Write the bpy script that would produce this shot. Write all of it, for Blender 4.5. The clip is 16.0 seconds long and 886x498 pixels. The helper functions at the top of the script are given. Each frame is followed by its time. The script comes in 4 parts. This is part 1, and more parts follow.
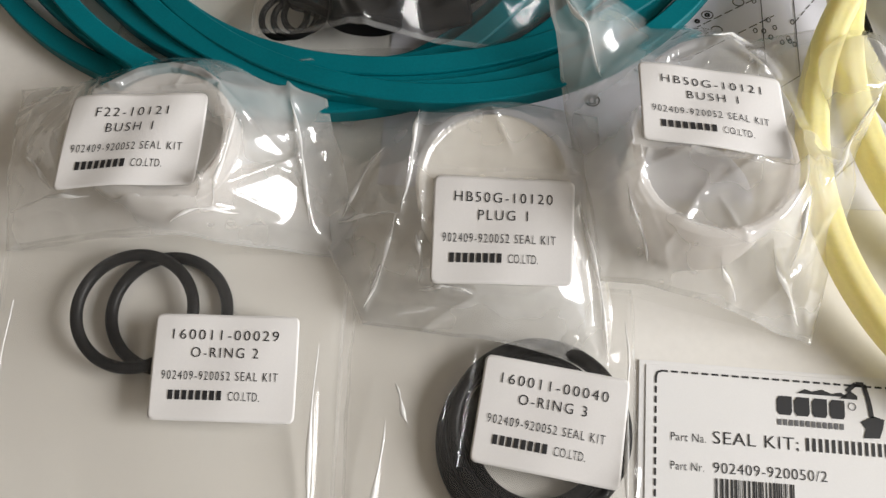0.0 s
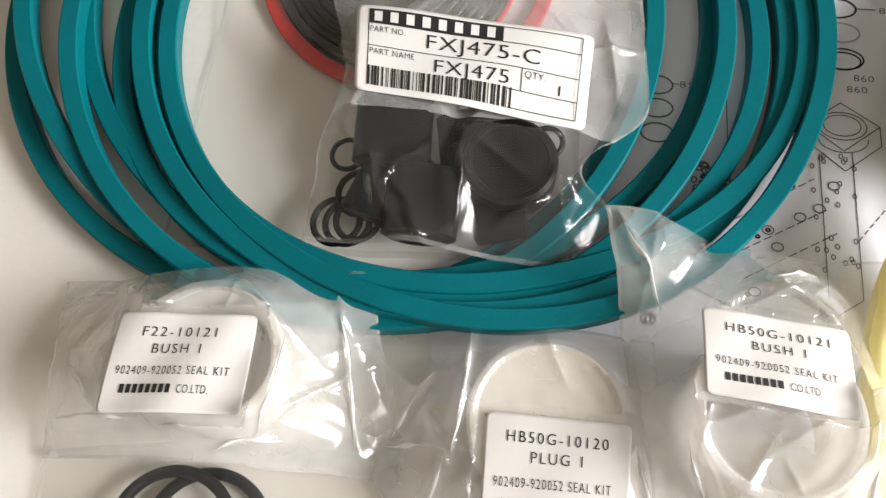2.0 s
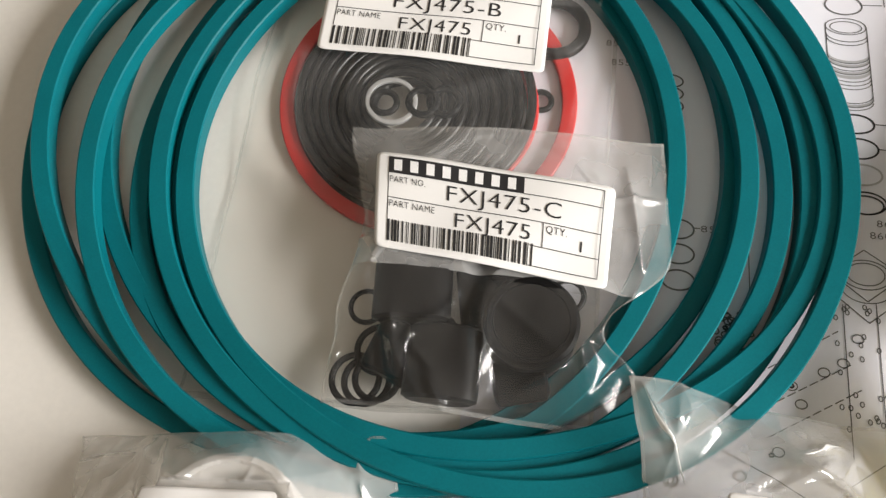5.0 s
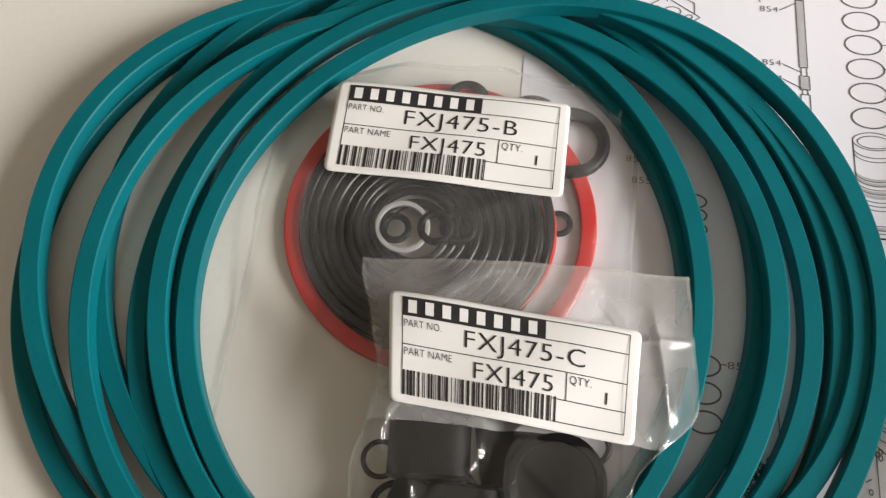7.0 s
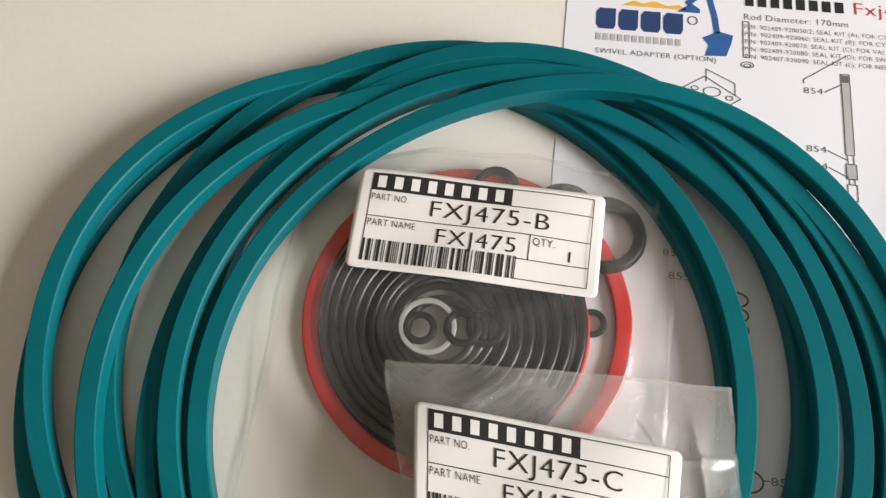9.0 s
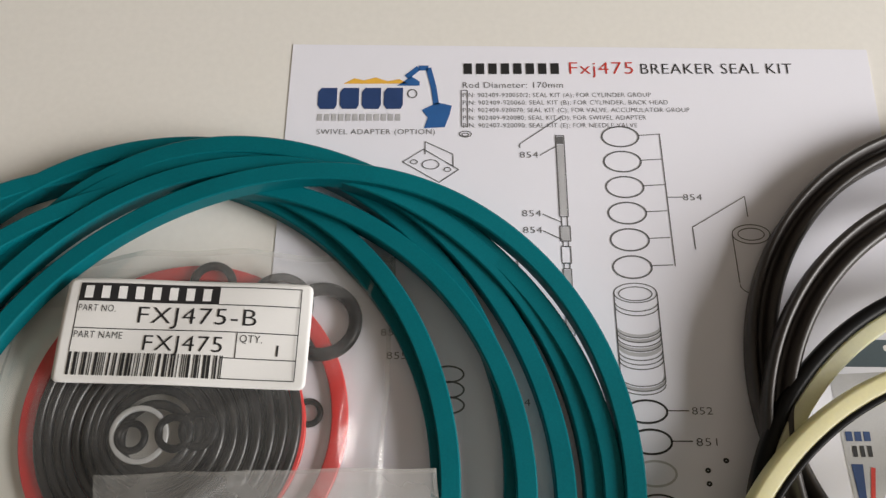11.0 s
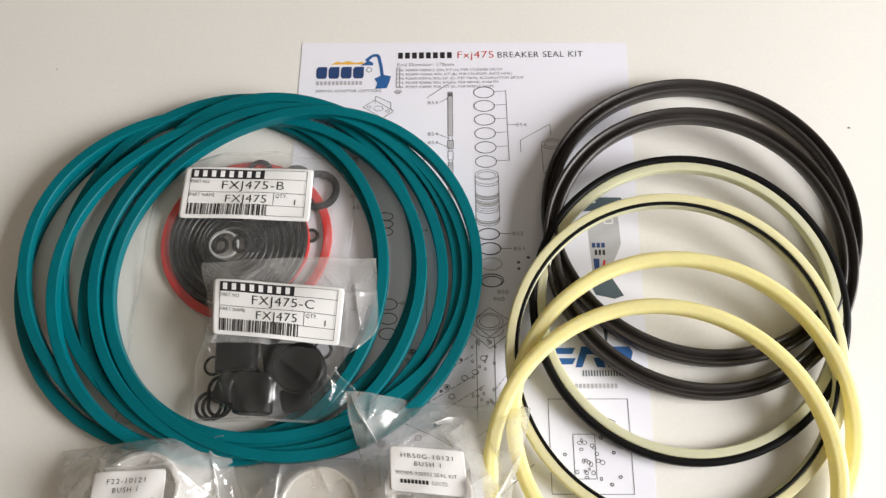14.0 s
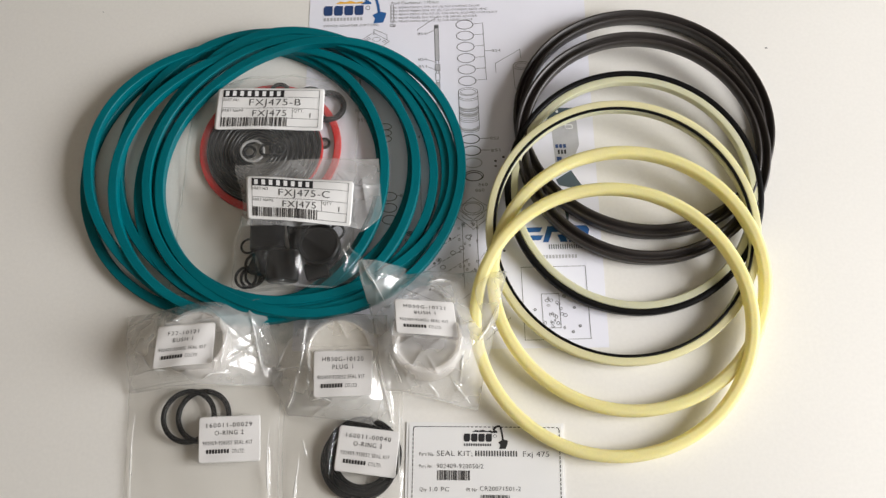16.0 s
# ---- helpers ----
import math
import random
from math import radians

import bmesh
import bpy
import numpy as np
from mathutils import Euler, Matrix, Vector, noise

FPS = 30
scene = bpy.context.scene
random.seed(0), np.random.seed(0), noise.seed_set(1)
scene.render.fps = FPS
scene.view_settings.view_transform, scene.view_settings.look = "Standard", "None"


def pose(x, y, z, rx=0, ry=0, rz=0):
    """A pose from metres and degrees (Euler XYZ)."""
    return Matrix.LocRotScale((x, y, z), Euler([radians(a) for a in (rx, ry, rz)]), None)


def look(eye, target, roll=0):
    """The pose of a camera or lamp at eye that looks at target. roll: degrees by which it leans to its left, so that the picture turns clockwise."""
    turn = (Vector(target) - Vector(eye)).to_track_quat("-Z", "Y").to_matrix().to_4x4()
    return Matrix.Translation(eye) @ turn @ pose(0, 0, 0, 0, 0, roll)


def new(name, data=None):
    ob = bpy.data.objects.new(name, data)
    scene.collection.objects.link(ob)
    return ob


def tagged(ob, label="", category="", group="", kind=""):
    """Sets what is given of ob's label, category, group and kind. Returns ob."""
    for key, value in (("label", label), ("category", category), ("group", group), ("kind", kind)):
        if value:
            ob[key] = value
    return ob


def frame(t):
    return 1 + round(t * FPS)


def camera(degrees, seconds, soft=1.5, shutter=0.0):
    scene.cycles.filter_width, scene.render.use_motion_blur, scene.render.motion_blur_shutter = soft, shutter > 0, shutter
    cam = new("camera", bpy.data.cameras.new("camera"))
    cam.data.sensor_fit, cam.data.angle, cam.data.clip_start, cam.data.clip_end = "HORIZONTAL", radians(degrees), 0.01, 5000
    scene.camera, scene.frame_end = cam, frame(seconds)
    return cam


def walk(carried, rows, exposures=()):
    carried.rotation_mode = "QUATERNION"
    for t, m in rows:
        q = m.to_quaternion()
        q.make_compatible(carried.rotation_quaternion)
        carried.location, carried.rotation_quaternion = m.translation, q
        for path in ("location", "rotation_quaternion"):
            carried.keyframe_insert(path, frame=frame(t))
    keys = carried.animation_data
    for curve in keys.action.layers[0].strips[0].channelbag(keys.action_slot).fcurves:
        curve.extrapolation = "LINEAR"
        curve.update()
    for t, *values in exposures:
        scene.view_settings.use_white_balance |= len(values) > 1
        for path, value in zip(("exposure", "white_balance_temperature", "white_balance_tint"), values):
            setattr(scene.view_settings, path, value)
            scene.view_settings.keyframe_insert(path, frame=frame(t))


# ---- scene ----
cam = camera(53.00, 16.0, soft=1.4)
PATH = [
    (0, (0.03159, -0.38895, 0.24391), (0.01884, -0.29557, -0.04090), -4.21),
    (0.5, (0.03060, -0.39036, 0.24393), (0.01739, -0.29745, -0.04101), -4.51),
    (1, (0.03062, -0.38959, 0.24417), (0.01494, -0.29393, -0.03974), -5.18),
    (1.5, (0.02321, -0.36764, 0.25133), (0.00589, -0.26455, -0.02987), -4.39),
    (2, (0.01751, -0.33814, 0.25507), (-0.00164, -0.23350, -0.02544), -4.40),
    (2.5, (0.01419, -0.32001, 0.25719), (-0.00453, -0.21424, -0.02292), -3.95),
    (3, (0.01315, -0.30800, 0.26012), (-0.00729, -0.19982, -0.01895), -4.61),
    (3.5, (0.01027, -0.30054, 0.26240), (-0.01099, -0.19103, -0.01609), -4.82),
    (6, (0.00644, -0.29361, 0.27117), (-0.01165, -0.18888, -0.00937), -3.57),
    (6.5, (0.00204, -0.27159, 0.27176), (-0.01360, -0.16782, -0.00929), -2.59),
    (7, (-0.00730, -0.24991, 0.27200), (-0.02147, -0.14543, -0.00886), -1.79),
    (7.5, (-0.01130, -0.23911, 0.27111), (-0.02629, -0.13187, -0.00867), -1.86),
    (8, (-0.01478, -0.22574, 0.26921), (-0.03044, -0.11739, -0.01010), -1.87),
    (8.5, (-0.01703, -0.21923, 0.26899), (-0.03241, -0.11352, -0.01135), -1.68),
    (9, (-0.01722, -0.21765, 0.26849), (-0.03381, -0.11247, -0.01197), -2.22),
    (9.5, (-0.00697, -0.20693, 0.27480), (-0.02172, -0.10073, -0.00539), -1.78),
    (10, (0.02569, -0.18978, 0.27653), (0.01693, -0.08217, -0.00337), -0.50),
    (10.2, (0.03447, -0.18555, 0.27482), (0.02940, -0.07821, -0.00528), 0.57),
    (12.3, (0.09173, -0.24689, 0.35265), (0.08147, -0.13603, 0.07407), -5.45),
    (12.5, (0.09523, -0.26432, 0.37605), (0.08365, -0.15443, 0.09714), -6.07),
    (13, (0.10167, -0.29004, 0.43384), (0.08815, -0.18498, 0.15317), -7.00),
    (13.5, (0.10710, -0.31389, 0.47377), (0.09925, -0.20752, 0.19337), -4.01),
    (14, (0.11107, -0.33466, 0.49227), (0.10175, -0.22643, 0.21263), -4.21),
    (14.5, (0.11093, -0.34790, 0.50591), (0.10216, -0.23964, 0.22627), -3.68),
    (15, (0.10849, -0.37648, 0.53000), (0.10267, -0.26961, 0.24975), -2.21),
    (15.5, (0.10889, -0.40250, 0.56627), (0.10257, -0.29606, 0.28586), -3.16),
    (16, (0.11044, -0.43026, 0.57807), (0.10593, -0.32726, 0.29634), -3.11),
]
EXPOSURE = [(0.0, 0.1, 6410, 10), (1.0, 0.1, 6425, 10), (2.0, 0.66, 6518, 10), (2.5, 1.0, 6555, 10), (3.0, 0.69, 6596, 10), (3.5, 0.58, 6638, 10), (6.0, 0.53, 6677, 10), (7.0, 0.35, 6692, 10), (7.5, 0.45, 6686, 10), (8.5, 0.38, 6672, 10), (9.5, 0.40, 6642, 10), (10.0, -0.08, 6619, 10), (10.2, -0.08, 6610, 10), (12.5, 0.19, 6462, 10), (13.0, 0.24, 6444, 10), (13.5, 0.47, 6426, 10), (14.0, 0.26, 6408, 10), (14.5, 0.24, 6390, 10), (15.0, 0.09, 6372, 10), (16.0, 0.02, 6335, 10)]
walk(cam, [(t, look(eye, target, roll)) for t, eye, target, roll in PATH], EXPOSURE)

# ---- world and light ----
world = bpy.data.worlds.new("world")
scene.world = world
world.use_nodes = True
sky = world.node_tree.nodes.new("ShaderNodeTexSky")
sky.sky_type, sky.sun_disc = "NISHITA", False
sky.sun_elevation, sky.sun_rotation = radians(35), radians(100)
world.node_tree.nodes["Background"].inputs[1].default_value = 0.12
world.node_tree.links.new(sky.outputs[0], world.node_tree.nodes["Background"].inputs[0])

LAMP_POWER = 50.0
window_lamp = new("window_daylight", bpy.data.lights.new("window_daylight", "AREA"))
window_lamp.data.shape, window_lamp.data.size, window_lamp.data.size_y = "RECTANGLE", 0.95, 0.9
window_lamp.data.energy, window_lamp.data.color = LAMP_POWER, (1.0, 0.98, 0.955)
window_lamp.matrix_world = look((1.68, -0.50, 0.85), (0.1, -0.22, 0.35))


# ---- materials ----
def node(nt, kind, **values):
    n = nt.nodes.new("ShaderNode" + kind)
    for key, value in values.items():
        n.inputs[key].default_value = value
    return n


def surface(name, colour, rough=0.5, spread=0.08, grain=900.0, blotch=25.0, bump=0.05, coat=0.0, soft=0.0, metal=0.0, spec=0.5):
    """A painted, rubber or plastic surface: blotches and fine grain in the colour, grain in the relief."""
    m = bpy.data.materials.new(name)
    m.use_nodes = True
    nt = m.node_tree
    p = nt.nodes["Principled BSDF"]
    where = node(nt, "TexCoord")
    big, fine = node(nt, "TexNoise", Scale=blotch, Detail=4.0), node(nt, "TexNoise", Scale=grain, Detail=3.0)
    both = node(nt, "Math")
    both.operation = "ADD"
    ramp = node(nt, "MapRange")
    ramp.inputs["From Min"].default_value, ramp.inputs["From Max"].default_value = 0.6, 1.4
    ramp.inputs["To Min"].default_value, ramp.inputs["To Max"].default_value = 1 - spread, 1 + spread
    tint = node(nt, "VectorMath")
    tint.operation = "SCALE"
    tint.inputs[0].default_value = colour
    for tex in (big, fine):
        nt.links.new(where.outputs["Object"], tex.inputs["Vector"])
    nt.links.new(big.outputs[0], both.inputs[0])
    nt.links.new(fine.outputs[0], both.inputs[1])
    nt.links.new(both.outputs[0], ramp.inputs["Value"])
    nt.links.new(ramp.outputs[0], tint.inputs["Scale"])
    nt.links.new(tint.outputs[0], p.inputs["Base Color"])
    p.inputs["Roughness"].default_value, p.inputs["Metallic"].default_value = rough, metal
    p.inputs["Coat Weight"].default_value, p.inputs["Specular IOR Level"].default_value = coat, spec
    if soft:
        p.inputs["Subsurface Weight"].default_value, p.inputs["Subsurface Scale"].default_value = soft, 0.004
        p.inputs["Subsurface Radius"].default_value = (1.0, 0.9, 0.5)
    if bump:
        relief = node(nt, "Bump", Strength=bump, Distance=0.0004)
        nt.links.new(fine.outputs[0], relief.inputs["Height"])
        nt.links.new(relief.outputs[0], p.inputs["Normal"])
    return m


def ink(name, colour):
    return surface(name, colour, 0.55, 0.12, 3000.0, 120.0, 0.0)


def film(name, milk, sheen, rough, tint, base=0.035, ripple=0.18):
    """Thin clear plastic film: see-through, faintly milky, with gloss. The milk also stands in for sheen from the room.
    """
    m = bpy.data.materials.new(name)
    m.use_nodes = True
    nt = m.node_tree
    nt.nodes.remove(nt.nodes["Principled BSDF"])
    out = nt.nodes["Material Output"]
    clear = node(nt, "BsdfTransparent", Color=(*tint, 1))
    white = node(nt, "BsdfDiffuse", Color=(0.94, 0.94, 0.93, 1))
    gloss = node(nt, "BsdfGlossy", Roughness=rough, Color=(1, 1, 1, 1))
    where = node(nt, "TexCoord")
    clouds = node(nt, "TexNoise", Scale=32.0, Detail=3.0, Roughness=0.5)
    ramp = node(nt, "MapRange")
    ramp.inputs["From Min"].default_value, ramp.inputs["From Max"].default_value = 0.3, 0.7
    ramp.inputs["To Min"].default_value, ramp.inputs["To Max"].default_value = milk * 0.45, milk * 1.55
    wave = node(nt, "TexNoise", Scale=75.0, Detail=2.0)
    relief = node(nt, "Bump", Strength=ripple, Distance=0.0012)
    facing = node(nt, "LayerWeight", Blend=0.5)
    power, gain = node(nt, "Math"), node(nt, "Math")
    power.operation, gain.operation = "POWER", "MULTIPLY_ADD"
    power.inputs[1].default_value = 5.0
    gain.inputs[1].default_value, gain.inputs[2].default_value = sheen, base
    back = node(nt, "BsdfTranslucent", Color=(0.94, 0.94, 0.93, 1))
    haze = node(nt, "MixShader", Fac=0.25)
    nt.links.new(white.outputs[0], haze.inputs[1])
    nt.links.new(back.outputs[0], haze.inputs[2])
    first, last = node(nt, "MixShader"), node(nt, "MixShader")
    nt.links.new(where.outputs["Object"], clouds.inputs["Vector"])
    nt.links.new(where.outputs["Object"], wave.inputs["Vector"])
    nt.links.new(wave.outputs[0], relief.inputs["Height"])
    nt.links.new(relief.outputs[0], gloss.inputs["Normal"])
    nt.links.new(relief.outputs[0], facing.inputs["Normal"])
    nt.links.new(facing.outputs["Facing"], power.inputs[0])
    nt.links.new(power.outputs[0], gain.inputs[0])
    nt.links.new(clouds.outputs[0], ramp.inputs["Value"])
    milky = ramp.outputs[0]
    nt.links.new(milky, first.inputs[0])
    nt.links.new(clear.outputs[0], first.inputs[1])
    nt.links.new(haze.outputs[0], first.inputs[2])
    nt.links.new(gain.outputs[0], last.inputs[0])
    nt.links.new(first.outputs[0], last.inputs[1])
    nt.links.new(gloss.outputs[0], last.inputs[2])
    nt.links.new(last.outputs[0], out.inputs["Surface"])
    return m


TABLE = surface("table_laminate", (0.782, 0.762, 0.720), 0.38, 0.035, 400.0, 4.0, 0.02, spec=0.35)
# dark warm tone, chosen to lower and tint the bounce light in shadows
PLASTER = surface("wall_plaster", (0.42, 0.38, 0.325), 0.9, 0.04, 200.0, 3.0, 0.1)
FLOOR_M = surface("floor_boards", (0.38, 0.30, 0.22), 0.5, 0.15, 60.0, 2.0, 0.05)
WOOD = surface("leg_paint", (0.7, 0.68, 0.64), 0.5, 0.05)
FRAME_M = surface("window_paint", (0.8, 0.8, 0.78), 0.4, 0.03)
PAPER = surface("office_paper", (0.795, 0.795, 0.870), 0.8, 0.015, 2500.0, 30.0, 0.06, spec=0.25)
STICKER = surface("sticker_paper", (0.77, 0.765, 0.755), 0.6, 0.02, 2000.0, 40.0, 0.03)
TAG = surface("tag_paper", (0.69, 0.675, 0.66), 0.65, 0.025, 2000.0, 40.0, 0.03, spec=0.3)
TEAL = surface("teal_rubber", (0.0010, 0.130, 0.156), 0.40, 0.14, 1500.0, 40.0, 0.06, spec=0.12)
BLACK = surface("black_rubber", (0.005, 0.0049, 0.0053), 0.38, 0.15, 160.0, 40.0, 0.0, spec=0.14)
BLACK_SHEEN = surface("glossy_black_rubber", (0.006, 0.0058, 0.006), 0.30, 0.15, 160.0, 40.0, 0.0, spec=0.45)
BROWNBLACK = surface("brownish_black_rubber", (0.030, 0.025, 0.023), 0.42, 0.2, 1200.0, 60.0, 0.06)
YELLOW = surface("yellow_polyurethane", (0.90, 0.835, 0.44), 0.42, 0.07, 900.0, 30.0, 0.04, soft=0.6, spec=0.35)
PALE = surface("pale_green_polyurethane", (0.72, 0.71, 0.50), 0.38, 0.07, 900.0, 30.0, 0.04, soft=0.25)
CREAM = surface("pale_yellow_polyurethane", (0.85, 0.80, 0.49), 0.36, 0.07, 900.0, 30.0, 0.04, soft=0.25)
WHITE_PL = surface("white_plastic", (0.90, 0.865, 0.835), 0.5, 0.03, 800.0, 25.0, 0.03)


def let_light_through(m, colour, share):
    """Adds light that passes through the plastic."""
    nt = m.node_tree
    inside, joined = node(nt, "BsdfTranslucent", Color=(*colour, 1)), node(nt, "MixShader", Fac=share)
    nt.links.new(nt.nodes["Principled BSDF"].outputs[0], joined.inputs[1])
    nt.links.new(inside.outputs[0], joined.inputs[2])
    nt.links.new(joined.outputs[0], nt.nodes["Material Output"].inputs["Surface"])


let_light_through(WHITE_PL, (0.93, 0.91, 0.88), 0.55)
let_light_through(YELLOW, (0.96, 0.89, 0.50), 0.30)
let_light_through(CREAM, (0.88, 0.83, 0.52), 0.25)
let_light_through(PALE, (0.78, 0.77, 0.55), 0.25)
BEIGE_PL = surface("ivory_plastic", (0.74, 0.70, 0.62), 0.5, 0.04, 800.0, 25.0, 0.03)
RED = surface("red_polyurethane", (0.62, 0.028, 0.026), 0.32, 0.1, 900.0, 40.0, 0.03)
GREY_RING = surface("light_grey_plastic", (0.36, 0.36, 0.36), 0.35, 0.05)
FILM_B = film("clear_zip_film", 0.062, 1.0, 0.10, (0.975, 0.975, 0.97), 0.018)
FILM_C = film("slack_zip_film", 0.026, 1.2, 0.11, (0.97, 0.97, 0.967), 0.034, 0.25)
FILM_ZIP = film("dull_zip_film", 0.13, 1.0, 0.09, (0.97, 0.97, 0.967), 0.03, 0.25)
FILM_HEAD = film("milky_zip_film", 0.24, 1.2, 0.10, (0.97, 0.97, 0.967), 0.035, 0.35)
FILM_BACK = film("thin_back_film", 0.010, 0.4, 0.10, (0.985, 0.985, 0.98))
FILM_S = film("crinkled_film", 0.28, 1.2, 0.07, (0.992, 0.990, 0.986), 0.075, 0.10)
FILM_O = film("smooth_bag_film", 0.028, 0.9, 0.08, (0.950, 0.945, 0.935), 0.03)
SEAM = film("film_seam", 0.14, 1.4, 0.14, (0.95, 0.95, 0.94))
# white put into the film colour for the window's glints along creases
FOLD_GLINT = film("fold_glint_film", 0.78, 1.4, 0.16, (0.95, 0.95, 0.94))
INK = ink("black_ink", (0.015, 0.015, 0.017))
GREY_INK = ink("grey_ink", (0.12, 0.12, 0.125))
PALE_INK = ink("pale_grey_ink", (0.45, 0.45, 0.47))
NAVY = ink("navy_ink", (0.018, 0.05, 0.16))
BLUE = ink("blue_ink", (0.02, 0.11, 0.33))
ORANGE = ink("orange_ink", (0.80, 0.45, 0.06))
RED_INK = ink("red_ink", (0.55, 0.04, 0.03))
STEEL_INK = ink("slate_ink", (0.07, 0.10, 0.12))
WHITE_INK = ink("white_ink", (0.8, 0.8, 0.8))


# ---- building helpers ----
def mesh(name, verts, faces, material, smooth=True):
    me = bpy.data.meshes.new(name)
    me.from_pydata([tuple(v) for v in verts], [], faces)
    me.materials.append(material)
    if smooth:
        me.polygons.foreach_set("use_smooth", [True] * len(me.polygons))
    me.update()
    return me


def part(name, data, parent=None, label="", at=None):
    ob = new(name, data)
    if parent:
        ob.parent = parent
    if at is not None:
        ob.matrix_basis = at
    return tagged(ob, label) if label else ob


def box_mesh(name, lo, hi, material, bevel=0.0):
    bm = bmesh.new()
    bmesh.ops.create_cube(bm, size=1)
    for v in bm.verts:
        v.co = [lo[k] + (v.co[k] + 0.5) * (hi[k] - lo[k]) for k in range(3)]
    if bevel:
        bmesh.ops.bevel(bm, geom=bm.edges[:], offset=bevel, segments=3, affect="EDGES", profile=0.5)
    me = bpy.data.meshes.new(name)
    bm.to_mesh(me)
    bm.free()
    me.materials.append(material)
    return me


def rounded(w, h, r, seg=4):
    """A closed profile w wide and h high, standing on z = 0."""
    pts = []
    for cx, cz, a in ((w / 2 - r, h - r, 0), (-w / 2 + r, h - r, 90), (-w / 2 + r, r, 180), (w / 2 - r, r, 270)):
        for k in range(seg + 1):
            b = radians(a + 90 * k / seg)
            pts.append((cx + r * math.cos(b), cz + r * math.sin(b)))
    return pts


def round_wire(r, seg=14):
    return [(r * math.cos(2 * math.pi * k / seg), r + r * math.sin(2 * math.pi * k / seg)) for k in range(seg)]


def ring_mesh(name, profile, radius, material, rise=None, n=160, stretch=None):
    """A ring of that mean radius. rise(angle): height of its foot. stretch(angle): added radius."""
    verts, faces, k = [], [], len(profile)
    for i in range(n):
        a = 2 * math.pi * i / n
        z, dr = (rise(a) if rise else 0.0), (stretch(a) if stretch else 0.0)
        for pr, pz in profile:
            r = radius + dr + pr
            verts.append((r * math.cos(a), r * math.sin(a), z + pz))
    for i in range(n):
        j = (i + 1) % n
        for q in range(k):
            s = (q + 1) % k
            faces.append((i * k + q, j * k + q, j * k + s, i * k + s))
    return mesh(name, verts, faces, material)


def lathe_mesh(name, profile, material, n=72):
    """A turned solid from (radius, z) points, closed where the radius is 0."""
    verts, faces, k = [], [], len(profile)
    for i in range(n):
        a = 2 * math.pi * i / n
        verts += [(r * math.cos(a), r * math.sin(a), z) for r, z in profile]
    for i in range(n):
        j = (i + 1) % n
        for q in range(k - 1):
            faces.append((i * k + q, j * k + q, j * k + q + 1, i * k + q + 1))
    me = mesh(name, verts, faces, material)
    bm = bmesh.new()
    bm.from_mesh(me)
    bmesh.ops.remove_doubles(bm, verts=bm.verts, dist=1e-6)
    for e in bm.edges:
        if len(e.link_faces) == 2 and e.calc_face_angle(0) > radians(35):
            e.smooth = False
    bm.to_mesh(me)
    bm.free()
    return me


def glyphs(body, thin=0.008, spread=1.08):
    """The outline of a line of writing as flat faces, one unit wide and high."""
    cu = bpy.data.curves.new("writing", "FONT")
    cu.body, cu.resolution_u, cu.offset, cu.space_character = body, 3, -thin, spread
    ob = bpy.data.objects.new("writing", cu)
    scene.collection.objects.link(ob)
    me = bpy.data.meshes.new_from_object(ob.evaluated_get(bpy.context.evaluated_depsgraph_get()))
    verts = [(v.co.x, v.co.y) for v in me.vertices]
    faces = [tuple(p.vertices) for p in me.polygons]
    bpy.data.objects.remove(ob)
    bpy.data.curves.remove(cu)
    bpy.data.meshes.remove(me)
    xs = [v[0] for v in verts]
    low, top = min(xs), max(xs)
    return [((x - low) / (top - low), y / 0.729) for x, y in verts], faces


